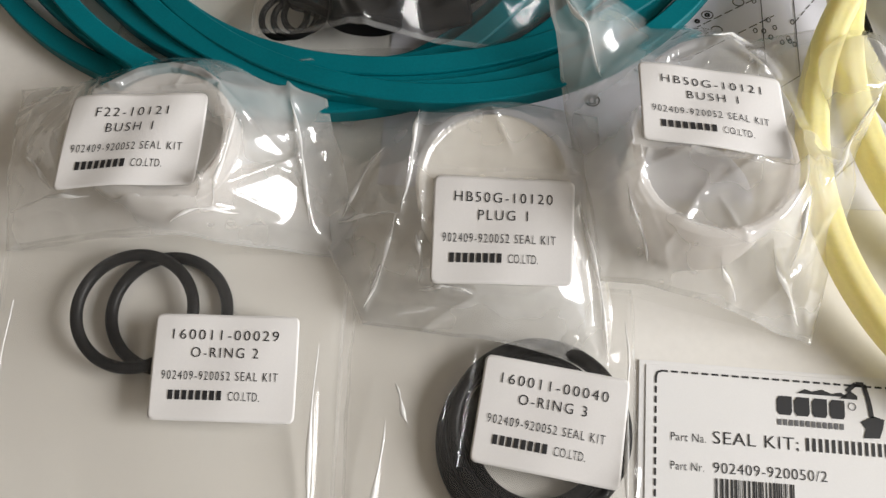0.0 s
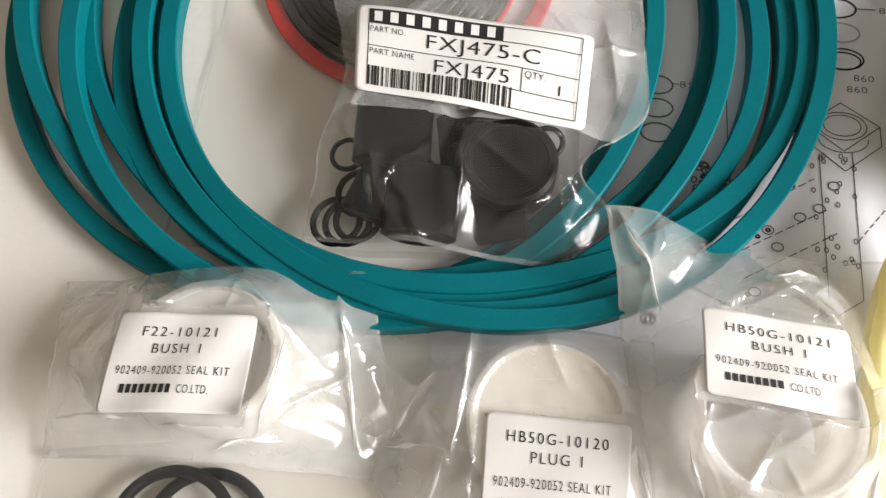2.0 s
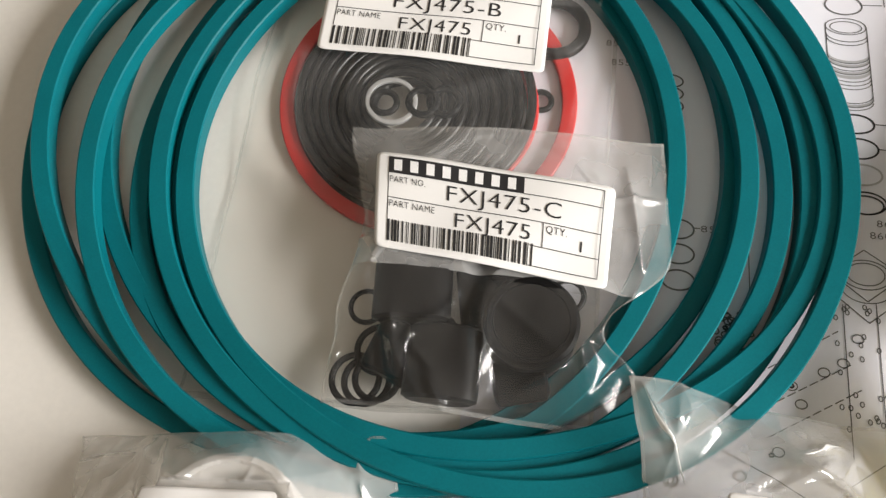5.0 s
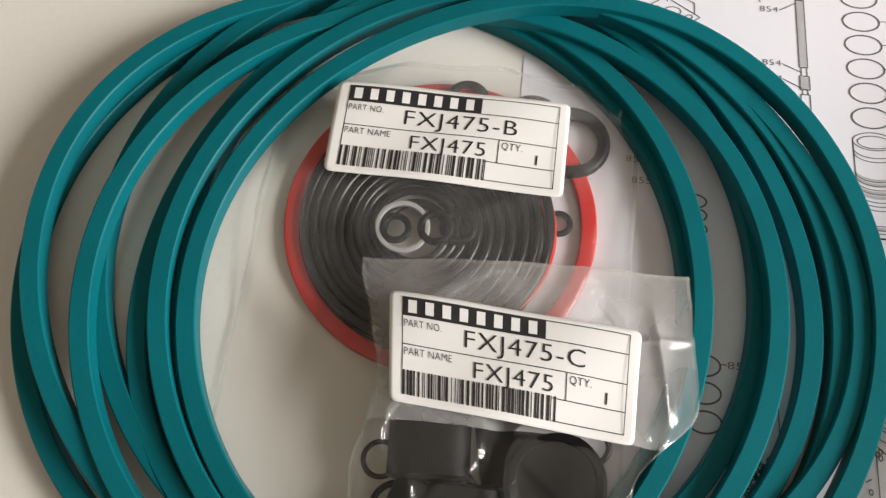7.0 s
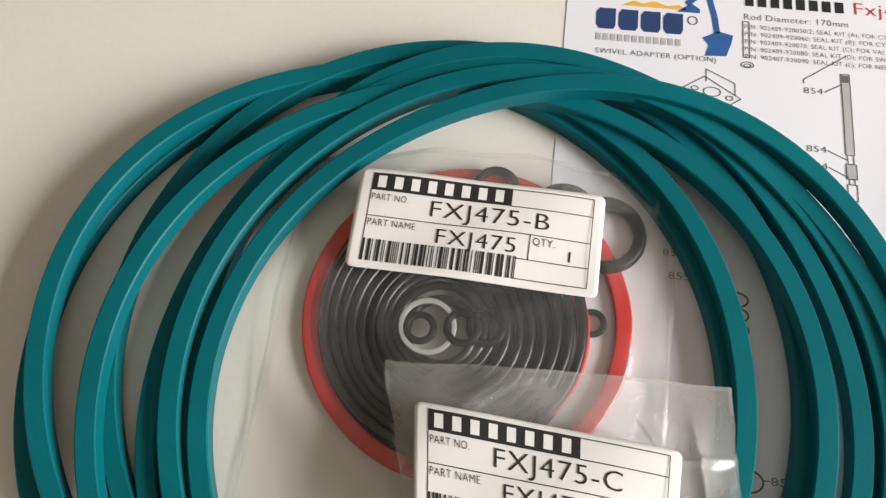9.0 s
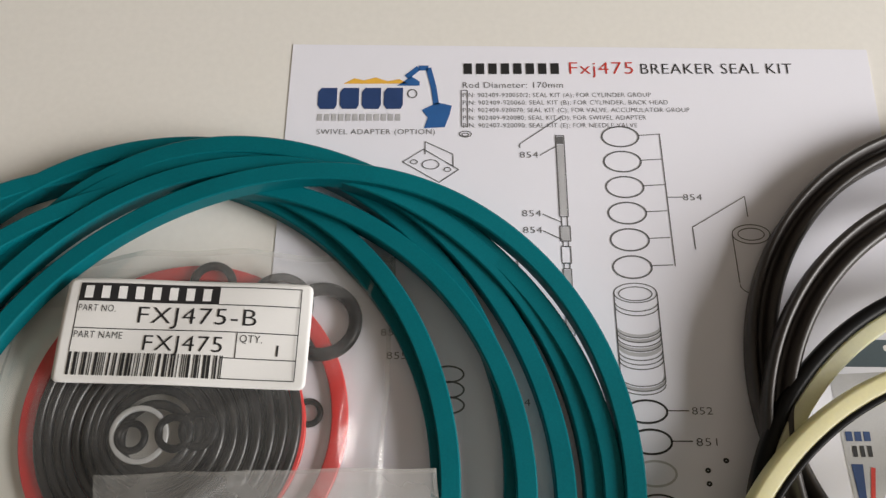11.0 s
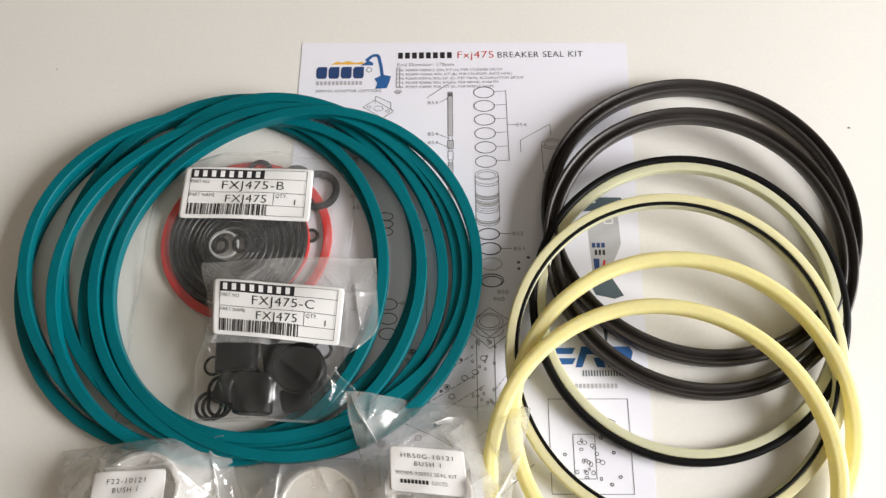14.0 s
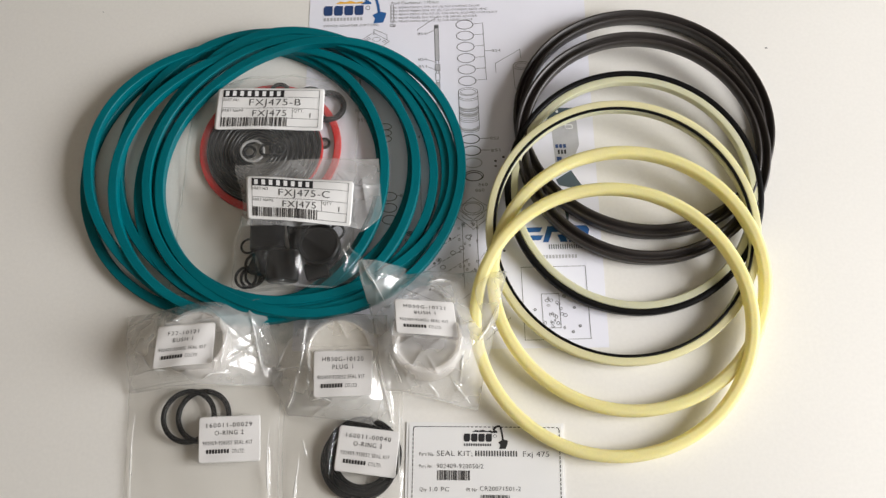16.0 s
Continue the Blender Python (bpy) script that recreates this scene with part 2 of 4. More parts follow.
class Print:
    """Flat printing, gathered in the sheet's own coordinates."""

    def __init__(self):
        self.verts, self.faces = [], []

    def add(self, verts, faces):
        n = len(self.verts)
        self.verts += verts
        self.faces += [tuple(v + n for v in f) for f in faces]
        return self

    def poly(self, *pts):
        return self.add(list(pts), [tuple(range(len(pts)))])

    def bar(self, x0, y0, x1, y1):
        n = max(1, math.ceil(abs(x1 - x0) / 0.002))
        xs = [x0 + (x1 - x0) * k / n for k in range(n + 1)]
        return self.add([(x, y) for x in xs for y in (y0, y1)], [(2 * k, 2 * k + 2, 2 * k + 3, 2 * k + 1) for k in range(n)])

    def line(self, p, q, w):
        dx, dy = q[0] - p[0], q[1] - p[1]
        s = w / 2 / max(math.hypot(dx, dy), 1e-9)
        nx, ny = -dy * s, dx * s
        n = max(1, math.ceil(abs(dx) / 0.003)) if abs(dx) < 0.5 else 1
        at = [(p[0] + dx * k / n, p[1] + dy * k / n) for k in range(n + 1)]
        return self.add([(x + e * nx, y + e * ny) for x, y in at for e in (1, -1)], [(2 * k, 2 * k + 1, 2 * k + 3, 2 * k + 2) for k in range(n)])

    def path(self, w, *pts):
        for p, q in zip(pts, pts[1:]):
            self.line(p, q, w)
        return self

    def outline(self, x0, y0, x1, y1, w):
        self.line((x0, y0), (x1, y0), w).line((x1, y0), (x1, y1), w)
        return self.line((x1, y1), (x0, y1), w).line((x0, y1), (x0, y0), w)

    def dashes(self, p, q, w, dash, gap):
        far = math.hypot(q[0] - p[0], q[1] - p[1])
        s = 0.0
        while s < far:
            e = min(s + dash, far)
            at = [(p[0] + (q[0] - p[0]) * u / far, p[1] + (q[1] - p[1]) * u / far) for u in (s, e)]
            self.line(*at, w)
            s += dash + gap
        return self

    def oval(self, cx, cy, rx, ry, w, a0=0, a1=360, n=36):
        pts = []
        for k in range(n + 1):
            a = radians(a0 + (a1 - a0) * k / n)
            pts.append((math.cos(a), math.sin(a)))
        verts = [(cx + (rx + s * w / 2) * c, cy + (ry + s * w / 2) * d) for c, d in pts for s in (1, -1)]
        return self.add(verts, [(2 * k, 2 * k + 1, 2 * k + 3, 2 * k + 2) for k in range(n)])

    def text(self, body, x0, x1, y, cap, thin=0.008, spread=1.08):
        verts, faces = glyphs(body, thin, spread)
        return self.add([(x0 + u * (x1 - x0), y + v * cap) for u, v in verts], faces)

    def blocks(self, count, x0, x1, y, cap, fill=0.62):
        """Plain bars in place of a brand's letters."""
        step = (x1 - x0) / count
        for k in range(count):
            a, b = x0 + k * step, x0 + (k + fill) * step
            self.bar(a, y, b, y + cap)
        return self

    def barcode(self, x0, x1, y0, y1, count, seed):
        rnd = random.Random(seed)
        widths = [rnd.choice((1, 1, 2, 3)) for _ in range(2 * count)]
        unit, x = (x1 - x0) / sum(widths), x0
        for k, w in enumerate(widths):
            if k % 2 == 0:
                self.bar(x, y0, x + w * unit, y1)
            x += w * unit
        return self

    def make(self, name, material, parent, place, label="", lift=0.00015):
        ob = part(name, mesh(name, [place(x, y, lift) for x, y in self.verts], self.faces, material, False), parent, label)
        if name == "barcode" or name.endswith("drawing") or name.endswith("row"):
            tagged(ob, "", "", "", "stuff")
        return ob


MADE = []


def thing(name, label, category, group="", at=None):
    ob = new(name)
    ob.empty_display_size = 0.02
    if at is not None:
        ob.matrix_basis = at
    MADE.append(ob)
    return tagged(ob, label, category, group)


def solid(name, data, label, category, group="", at=None):
    MADE.append(part(name, data, None, "", at))
    return tagged(MADE[-1], label, category, group)


def settle(since, size, turn, x, y):
    """Sets all things made since then on the table together."""
    for ob in MADE[since:]:
        ob.matrix_basis = pose(x, y, 0, 0, 0, turn) @ Matrix.Diagonal((size, size, 1, 1)) @ ob.matrix_basis


# ---- the room and the table ----
def structure(name, data, label=""):
    return tagged(new(name, data), label or name.replace("_", " "), "room", "", "structure")


# the room is an added shell out of view; it shapes the bounce light
X0, X1, Y0, Y1, ZF, ZC = -2.0, 1.7, -2.1, 1.6, -0.75, 1.9
structure("floor", box_mesh("floor", (X0 - 0.2, Y0 - 0.2, ZF - 0.1), (X1 + 0.2, Y1 + 0.2, ZF), FLOOR_M), "plain brown floor under the table")
structure("ceiling", box_mesh("ceiling", (X0 - 0.2, Y0 - 0.2, ZC), (X1 + 0.2, Y1 + 0.2, ZC + 0.1), PLASTER), "plain ceiling added out of view")
structure("wall_west", box_mesh("wall_west", (X0 - 0.15, Y0, ZF), (X0, Y1, ZC), PLASTER), "plain plaster wall added out of view")
structure("wall_north", box_mesh("wall_north", (X0, Y1, ZF), (X1, Y1 + 0.15, ZC), PLASTER), "plain plaster wall added out of view")
structure("wall_south", box_mesh("wall_south", (X0, Y0 - 0.15, ZF), (X1, Y0, ZC), PLASTER), "plain plaster wall added out of view")
WY0, WY1, WZ0, WZ1 = -1.2, 0.2, 0.2, 1.5
wall_east = structure("wall_east", None, "added plaster wall out of view with a window opening")
for lo, hi in (((Y0, ZF), (WY0, ZC)), ((WY1, ZF), (Y1, ZC)), ((WY0, ZF), (WY1, WZ0)), ((WY0, WZ1), (WY1, ZC))):
    part("wall_panel", box_mesh("wall_panel", (X1, lo[0], lo[1]), (X1 + 0.15, hi[0], hi[1]), PLASTER), wall_east)
window_1 = structure("window_1", None, "white painted window frame")
for lo, hi in (((WY0, WZ0), (WY0 + 0.05, WZ1)), ((WY1 - 0.05, WZ0), (WY1, WZ1)), ((WY0 + 0.05, WZ0), (WY1 - 0.05, WZ0 + 0.05)), ((WY0 + 0.05, WZ1 - 0.05), (WY1 - 0.05, WZ1))):
    part("window_frame", box_mesh("window_frame", (X1 + 0.08, lo[0], lo[1]), (X1 + 0.13, hi[0], hi[1]), FRAME_M, 0.006), window_1)

table = thing("table", "white laminate table with faint scuffs under the parts", "table")
part("tabletop", box_mesh("tabletop", (-0.9, -0.95, -0.03), (1.1, 0.55, 0.0), TABLE, 0.004), table)
for x in (-0.84, 1.04):
    for y in (-0.89, 0.49):
        part("leg", box_mesh("leg", (x - 0.03, y - 0.03, ZF), (x + 0.03, y + 0.03, -0.03), WOOD, 0.004), table)

# ---- the printed sheet ----
SHEET_Z = 0.0003


def on_sheet(x, y, lift=0.0):
    """The drawing sits slightly turned and shrunk on its sheet."""
    return (0.9806 * x - 0.0188 * y + 0.0021, 0.0133 * x + 0.9952 * y - 0.0019, SHEET_Z + lift)


sheet = thing("paper_sheet", "white printed sheet with an exploded parts drawing on the table", "paper")
part("sheet", box_mesh("sheet", (0.0, -0.290, 0.0001), (0.2110, 0.0, SHEET_Z), PAPER), sheet)
head = Print().text("BREAKER SEAL KIT", 0.1280, 0.1840, -0.0112, 0.0046)
Print().blocks(8, 0.0622, 0.0992, -0.0112, 0.0046, 0.66).make("name_row", INK, sheet, on_sheet, "row of plain black blocks")
head.make("lettering", INK, sheet, on_sheet, "black printed heading")
Print().text("Fxj475", 0.1015, 0.1252, -0.0112, 0.0054).make("lettering", RED_INK, sheet, on_sheet, "red printed type number")
Print().text("Rod Diameter: 170mm", 0.0618, 0.0988, -0.0170, 0.0026).make("lettering", GREY_INK, sheet, on_sheet)
for k, (body, x1) in enumerate((
        ("P/N: 902409-920050/2; SEAL KIT (A); FOR CYLINDER GROUP", 0.1308), ("P/N: 902409-920060; SEAL KIT (B); FOR CYLINDER, BACK HEAD", 0.1368),
        ("P/N: 902409-920070; SEAL KIT (C); FOR VALVE, ACCUMULATOR GROUP", 0.1443), ("P/N: 902409-920080; SEAL KIT (D); FOR SWIVEL ADAPTER", 0.1283),
        ("P/N: 902407-920090; SEAL KIT (E); FOR NEEDLE VALVE", 0.1248))):
    Print().text(body, 0.0618, x1, -0.0209 - 0.00312 * k, 0.0019).make("lettering", GREY_INK, sheet, on_sheet)
Print().text("SWIVEL ADAPTER (OPTION)", 0.0086, 0.0515, -0.0360, 0.0022).make("lettering", GREY_INK, sheet, on_sheet)


def emblem(parent, place, x, y, s, letters, arm, hill, pale):
    """A digger emblem over plain blocks: x, y is the lower left corner of the blocks, s their height."""
    p = Print()
    for k in range(4):
        a = x + k * 0.92 * s
        p.poly((a + 0.12 * s, y), (a + 0.70 * s, y), (a + 0.80 * s, y + 0.2 * s), (a + 0.80 * s, y + s), (a + 0.14 * s, y + s), (a, y + 0.8 * s), (a, y + 0.2 * s))
    p.make("emblem_strip", letters, parent, place, "row of plain dark blocks")
    q = Print().poly((x + 1.05 * s, y + 1.2 * s), (x + 3.75 * s, y + 1.2 * s), (x + 3.4 * s, y + 1.42 * s), (x + 2.9 * s, y + 1.32 * s),
                     (x + 2.4 * s, y + 1.5 * s), (x + 1.9 * s, y + 1.36 * s), (x + 1.5 * s, y + 1.46 * s))
    q.make("emblem_hill", hill, parent, place, "jagged hill shape")
    r = Print()
    r.poly((x + 3.3 * s, y + 1.1 * s), (x + 4.25 * s, y + 1.1 * s), (x + 4.25 * s, y + 1.3 * s), (x + 3.9 * s, y + 1.55 * s), (x + 3.6 * s, y + 1.32 * s))
    r.path(0.24 * s, (x + 3.7 * s, y + 1.5 * s), (x + 4.2 * s, y + 1.95 * s), (x + 4.62 * s, y + 1.95 * s), (x + 4.85 * s, y + 1.0 * s), (x + 4.95 * s, y + 0.2 * s))
    r.poly((x + 4.35 * s, y - 0.05 * s), (x + 5.0 * s, y + 0.3 * s), (x + 5.6 * s, y + 0.15 * s), (x + 5.5 * s, y - 0.3 * s), (x + 5.3 * s, y - 0.85 * s),
           (x + 4.45 * s, y - 0.9 * s), (x + 4.6 * s, y - 0.4 * s))
    r.make("emblem_digger", arm, parent, place, "digger arm and bucket shape")
    t = Print().blocks(12, x + 0.02 * s, x + 3.55 * s, y - 0.55 * s, 0.32 * s, 0.7)
    t.make("emblem_line", pale, parent, place, "row of small pale bars")
    Print().oval(x + 3.95 * s, y + 0.72 * s, 0.19 * s, 0.19 * s, 0.05 * s).make("emblem_mark", GREY_INK, parent, place)


emblem(sheet, on_sheet, 0.0084, -0.0257, 0.0088, NAVY, BLUE, ORANGE, PALE_INK)

# six seal ovals with their bracket, and the long rod
FINE = 0.00035
d = Print()
for k in range(6):
    d.oval(0.1183 + 0.0001 * k, -0.0371 - 0.00986 * k, 0.0066, 0.0040, 0.00055)
d.make("oval_drawing", GREY_INK, sheet, on_sheet, "six drawn seal rings")
d = Print().line((0.1325, -0.0359), (0.1334, -0.0861), FINE).line((0.1330, -0.0607), (0.1385, -0.0607), FINE)
for k in range(6):
    d.line((0.1250, -0.0366 - 0.00986 * k), (0.1326, -0.0361 - 0.0099 * k), FINE)
d.line((0.1407, -0.0719), (0.1600, -0.0604), FINE).line((0.1407, -0.0719), (0.1409, -0.0800), FINE).line((0.1600, -0.0604), (0.1602, -0.0680), FINE)
d.oval(0.1605, -0.0745, 0.0065, 0.0035, FINE).oval(0.1605, -0.0745, 0.0045, 0.0022, FINE).line((0.1540, -0.0745), (0.1545, -0.0920), FINE).line((0.167, -0.0745), (0.167, -0.0940), FINE)
d.oval(0.1607, -0.0925, 0.0062, 0.0036, FINE, 180, 360)
d.make("bracket_drawing", GREY_INK, sheet, on_sheet, "thin leader lines and a drawn sleeve")
d = Print().outline(0.0950, -0.0680, 0.0980, -0.0366, FINE).bar(0.0953, -0.0400, 0.0977, -0.0370)
for y0, y1, w in ((-0.0680, -0.0715, 0.0010), (-0.0715, -0.0770, 0.0018), (-0.0770, -0.0790, 0.0009), (-0.0790, -0.0850, 0.0016), (-0.0850, -0.0870, 0.0010), (-0.0870, -0.1100, 0.0014)):
    d.outline(0.0966 - w, y1, 0.0966 + w, y0, FINE)
d.make("rod_drawing", GREY_INK, sheet, on_sheet, "drawn valve rod")
Print().bar(0.0953, -0.0676, 0.0977, -0.0402).bar(0.0952, -0.0768, 0.0980, -0.0718).bar(0.0954, -0.1090, 0.0978, -0.0873).make("rod_shade", PALE_INK, sheet, on_sheet, "", 0.0001)
# the drawn piston and the ovals under it
d = Print().line((0.1118, -0.0955), (0.1120, -0.1255), FINE).line((0.1263, -0.0955), (0.1265, -0.1255), FINE)
d.oval(0.1190, -0.0955, 0.0072, 0.0034, FINE).oval(0.1190, -0.0958, 0.0056, 0.0024, FINE)
for y in (-0.0985, -0.1000, -0.1075, -0.1090, -0.1105, -0.1120, -0.1150, -0.1165, -0.1180, -0.1235, -0.1250, -0.1262):
    d.oval(0.1191, y, 0.0073, 0.0034, FINE, 180, 360)
d.make("piston_drawing", GREY_INK, sheet, on_sheet, "drawn piston")
d = Print()
for y in (-0.1064, -0.1080, -0.1110, -0.1125, -0.1240):
    for k in range(12):
        a0, a1 = radians(180 + 15 * k), radians(195 + 15 * k)
        d.poly(*[(0.1191 + 0.0072 * math.cos(a), y + 0.0034 * math.sin(a) + o) for a, o in ((a0, 0), (a1, 0), (a1, -0.0013), (a0, -0.0013))])
d.make("piston_shade", PALE_INK, sheet, on_sheet, "", 0.0001)
d = Print().oval(0.1194, -0.1349, 0.0066, 0.0036, 0.0007).oval(0.1200, -0.1443, 0.0066, 0.0038, 0.0007)
d.oval(0.1207, -0.1643, 0.0070, 0.0040, 0.0006).oval(0.1207, -0.1650, 0.0060, 0.0033, 0.0006)
d.line((0.1262, -0.1346), (0.1330, -0.1346), FINE).line((0.1268, -0.1441), (0.1332, -0.1441), FINE)
d.make("oval_drawing", INK, sheet, on_sheet, "drawn seal rings with leader lines")
Print().oval(0.1205, -0.1540, 0.0066, 0.0038, 0.0007).make("oval_drawing", PALE_INK, sheet, on_sheet, "pale drawn seal ring")
for body, x, y, s in (("854", 0.0852, -0.0442, 1), ("854", 0.0853, -0.0667, 1), ("854", 0.0854, -0.0729, 1), ("854", 0.1418, -0.0607, 1), ("852", 0.1372, -0.1346, 1),
                      ("851", 0.1376, -0.1443, 1), ("860", 0.1272, -0.1713, 1), ("860", 0.1247, -0.1756, 1), ("850", 0.0370, -0.1090, 1), ("855", 0.0390, -0.1168, 1),
                      ("854", 0.0790, -0.1320, 1), ("851", 0.0700, -0.1781, 1), ("854", 0.0770, -0.0850, 1)):
    Print().text(body, x - 0.0033, x + 0.0033, y - 0.0012, 0.0025).make("lettering", GREY_INK, sheet, on_sheet)
d = Print().line((0.0890, -0.0445), (0.0952, -0.0408), FINE).line((0.0890, -0.0670), (0.0955, -0.0700), FINE).line((0.0890, -0.0732), (0.0955, -0.0765), FINE)
d.line((0.0820, -0.0400), (0.0975, -0.0290), FINE).line((0.0820, -0.0400), (0.0820, -0.0415), FINE)
d.make("leader_drawing", GREY_INK, sheet, on_sheet)
# adapter sketch, partly under the rings
d = Print().path(FINE, (0.0400, -0.0470), (0.0475, -0.0420), (0.0600, -0.0500), (0.0530, -0.0550), (0.0400, -0.0470)).oval(0.0500, -0.0480, 0.0030, 0.0018, FINE)
d.oval(0.0560, -0.0500, 0.0012, 0.0008, FINE).oval(0.0440, -0.0470, 0.0012, 0.0008, FINE).path(FINE, (0.0480, -0.0440), (0.0480, -0.0390), (0.0580, -0.0440), (0.0580, -0.0490))
d.oval(0.0625, -0.0360, 0.0022, 0.0012, FINE).oval(0.0625, -0.0362, 0.0012, 0.0006, FINE).path(FINE, (0.0520, -0.0650), (0.0600, -0.0600), (0.0600, -0.0700))
d.outline(0.0612, -0.0330, 0.0634, -0.0180, FINE)
for y in (-0.1230, -0.1280, -0.1330):
    d.oval(0.0560, y, 0.0050, 0.0026, 0.0006)
for k in range(8):
    d.line((0.0510, -0.1560 - 0.0012 * k), (0.0550, -0.1550 - 0.0012 * k), 0.0005)
for y in (-0.1788, -0.1875, -0.1965):
    d.oval(0.0592, y, 0.0052, 0.0034, 0.0006)
d.line((0.0645, -0.1781), (0.0665, -0.1781), FINE).line((0.0820, -0.1500), (0.0820, -0.2050), FINE).line((0.0920, -0.1350), (0.0920, -0.1880), FINE)
d.make("adapter_drawing", GREY_INK, sheet, on_sheet, "drawn adapter pieces and seal rings")
# exploded cylinder drawing low on the sheet
rnd = random.Random(5)
d = Print().path(FINE, (0.1076, -0.1895), (0.1190, -0.1810), (0.1310, -0.1890), (0.1190, -0.1985), (0.1076, -0.1895))
d.oval(0.1190, -0.1895, 0.0078, 0.0050, FINE).oval(0.1190, -0.1893, 0.0060, 0.0038, FINE).oval(0.1190, -0.1940, 0.0080, 0.0050, FINE, 180, 360)
d.path(FINE, (0.1076, -0.1895), (0.1076, -0.1960), (0.1190, -0.2055), (0.1310, -0.1960), (0.1310, -0.1890))
d.path(FINE, (0.1215, -0.1990), (0.1215, -0.2480), (0.1100, -0.2560)).path(FINE, (0.1110, -0.2000), (0.1112, -0.2480))
d.dashes((0.0820, -0.2370), (0.1130, -0.2190), FINE, 0.003, 0.001).dashes((0.0860, -0.2440), (0.1150, -0.2270), FINE, 0.003, 0.001)
d.dashes((0.0800, -0.2270), (0.1090, -0.2090), FINE, 0.003, 0.001).dashes((0.1215, -0.2290), (0.1440, -0.2010), FINE, 0.002, 0.001)
for k in range(26):
    x, y = rnd.uniform(0.1085, 0.1220), rnd.uniform(-0.2420, -0.1990)
    d.oval(x, y, 0.0006, 0.0008, FINE, n=10)
for x, y in ((0.1100, -0.2191), (0.1150, -0.2110), (0.0938, -0.2276), (0.1039, -0.2225), (0.0965, -0.2330), (0.0890, -0.2480), (0.0775, -0.2560)):
    d.oval(x, y, 0.0018, 0.0014, 0.0004, n=16)
for k in range(30):
    x, y = rnd.uniform(0.0710, 0.0820), rnd.uniform(-0.2200, -0.2060)
    d.oval(x, y, rnd.uniform(0.0006, 0.0016), rnd.uniform(0.0005, 0.0012), 0.00045, n=12)
d.path(FINE, (0.0700, -0.2480), (0.0880, -0.2560), (0.0990, -0.2620)).path(FINE, (0.1230, -0.2870), (0.1420, -0.2700))
d.make("cylinder_drawing", GREY_INK, sheet, on_sheet, "exploded cylinder drawing with bolts")
d = Print()
for x, y in ((0.0938, -0.2276), (0.0905, -0.2300), (0.1020, -0.2120), (0.0740, -0.2110), (0.0762, -0.2150), (0.0785, -0.2090), (0.0870, -0.2490), (0.1370, -0.1530), (0.1370, -0.1570), (0.1430, -0.1500),
             (0.1450, -0.1980), (0.1400, -0.2220)):
    d.oval(x, y, 0.0006, 0.0005, 0.0007, n=10)
d.make("bolt_drawing", INK, sheet, on_sheet, "small dark drawn bolts")
d = Print().oval(0.0571, -0.2591, 0.0021, 0.0019, 0.0004, n=20).outline(0.0563, -0.2602, 0.0579, -0.2580, FINE)
d.make("mark_drawing", INK, sheet, on_sheet, "small circled mark")
# the drawn breaker, its emblem and the boxed sketch
d = Print().poly((0.1765, -0.1203), (0.1830, -0.1113), (0.2010, -0.1115), (0.2040, -0.1165), (0.1995, -0.1205)).poly((0.1800, -0.1690), (0.1915, -0.1620), (0.1985, -0.1740), (0.1930, -0.1760), (0.1820, -0.1735))
d.poly((0.1837, -0.1850), (0.1885, -0.1850), (0.1862, -0.2060))
d.make("breaker_drawing", STEEL_INK, sheet, on_sheet, "slate-coloured parts of a drawn breaker")
d = Print().poly((0.1795, -0.1230), (0.1985, -0.1220), (0.1990, -0.1420), (0.1900, -0.1620), (0.1812, -0.1640), (0.1800, -0.1400))
d.make("breaker_body_drawing", PALE_INK, sheet, on_sheet, "grey body of a drawn breaker", 0.0001)
Print().oval(0.1845, -0.1143, 0.0006, 0.0006, 0.0010, n=12).oval(0.1995, -0.1143, 0.0006, 0.0006, 0.0010, n=12).outline(0.1900, -0.1285, 0.1950, -0.1255, 0.0008).make("breaker_hole", WHITE_INK, sheet, on_sheet, "", 0.00022)
Print().blocks(3, 0.1815, 0.1900, -0.1440, 0.0030, 0.75).poly((0.1818, -0.1510), (0.1855, -0.1510), (0.1848, -0.1640), (0.1828, -0.1640)).make("breaker_mark", NAVY, sheet, on_sheet, "", 0.0002)
Print().blocks(3, 0.1830, 0.1900, -0.1488, 0.0034).make("breaker_mark", INK, sheet, on_sheet, "", 0.0002)
Print().line((0.1868, -0.1620), (0.1885, -0.1520), 0.0014).make("breaker_stripe", RED_INK, sheet, on_sheet, "", 0.0002)
d = Print()
for y in (-0.2052, -0.2112):
    d.poly((0.1560, y), (0.1680, y), (0.1660, y - 0.0036), (0.1540, y - 0.0036))
d.poly((0.1715, -0.2045), (0.1850, -0.2045), (0.1835, -0.2090), (0.1745, -0.2090), (0.1715, -0.2165), (0.1675, -0.2165)).poly((0.1780, -0.2110), (0.1830, -0.2110), (0.1850, -0.2165), (0.1800, -0.2165))
d.poly((0.1880, -0.2045), (0.1990, -0.2045), (0.2010, -0.2075), (0.1985, -0.2165), (0.1860, -0.2165)).make("emblem_strip", BLUE, sheet, on_sheet, "plain slanted blue blocks")
Print().blocks(16, 0.1715, 0.1970, -0.2216, 0.0034, 0.45).make("emblem_line", STEEL_INK, sheet, on_sheet, "row of small bars")
Print().blocks(12, 0.1645, 0.1915, -0.2285, 0.0026, 0.65).make("emblem_line", PALE_INK, sheet, on_sheet, "row of pale bars")
d = Print().outline(0.1510, -0.2860, 0.1958, -0.2345, FINE).outline(0.1640, -0.2780, 0.1760, -0.2540, FINE)
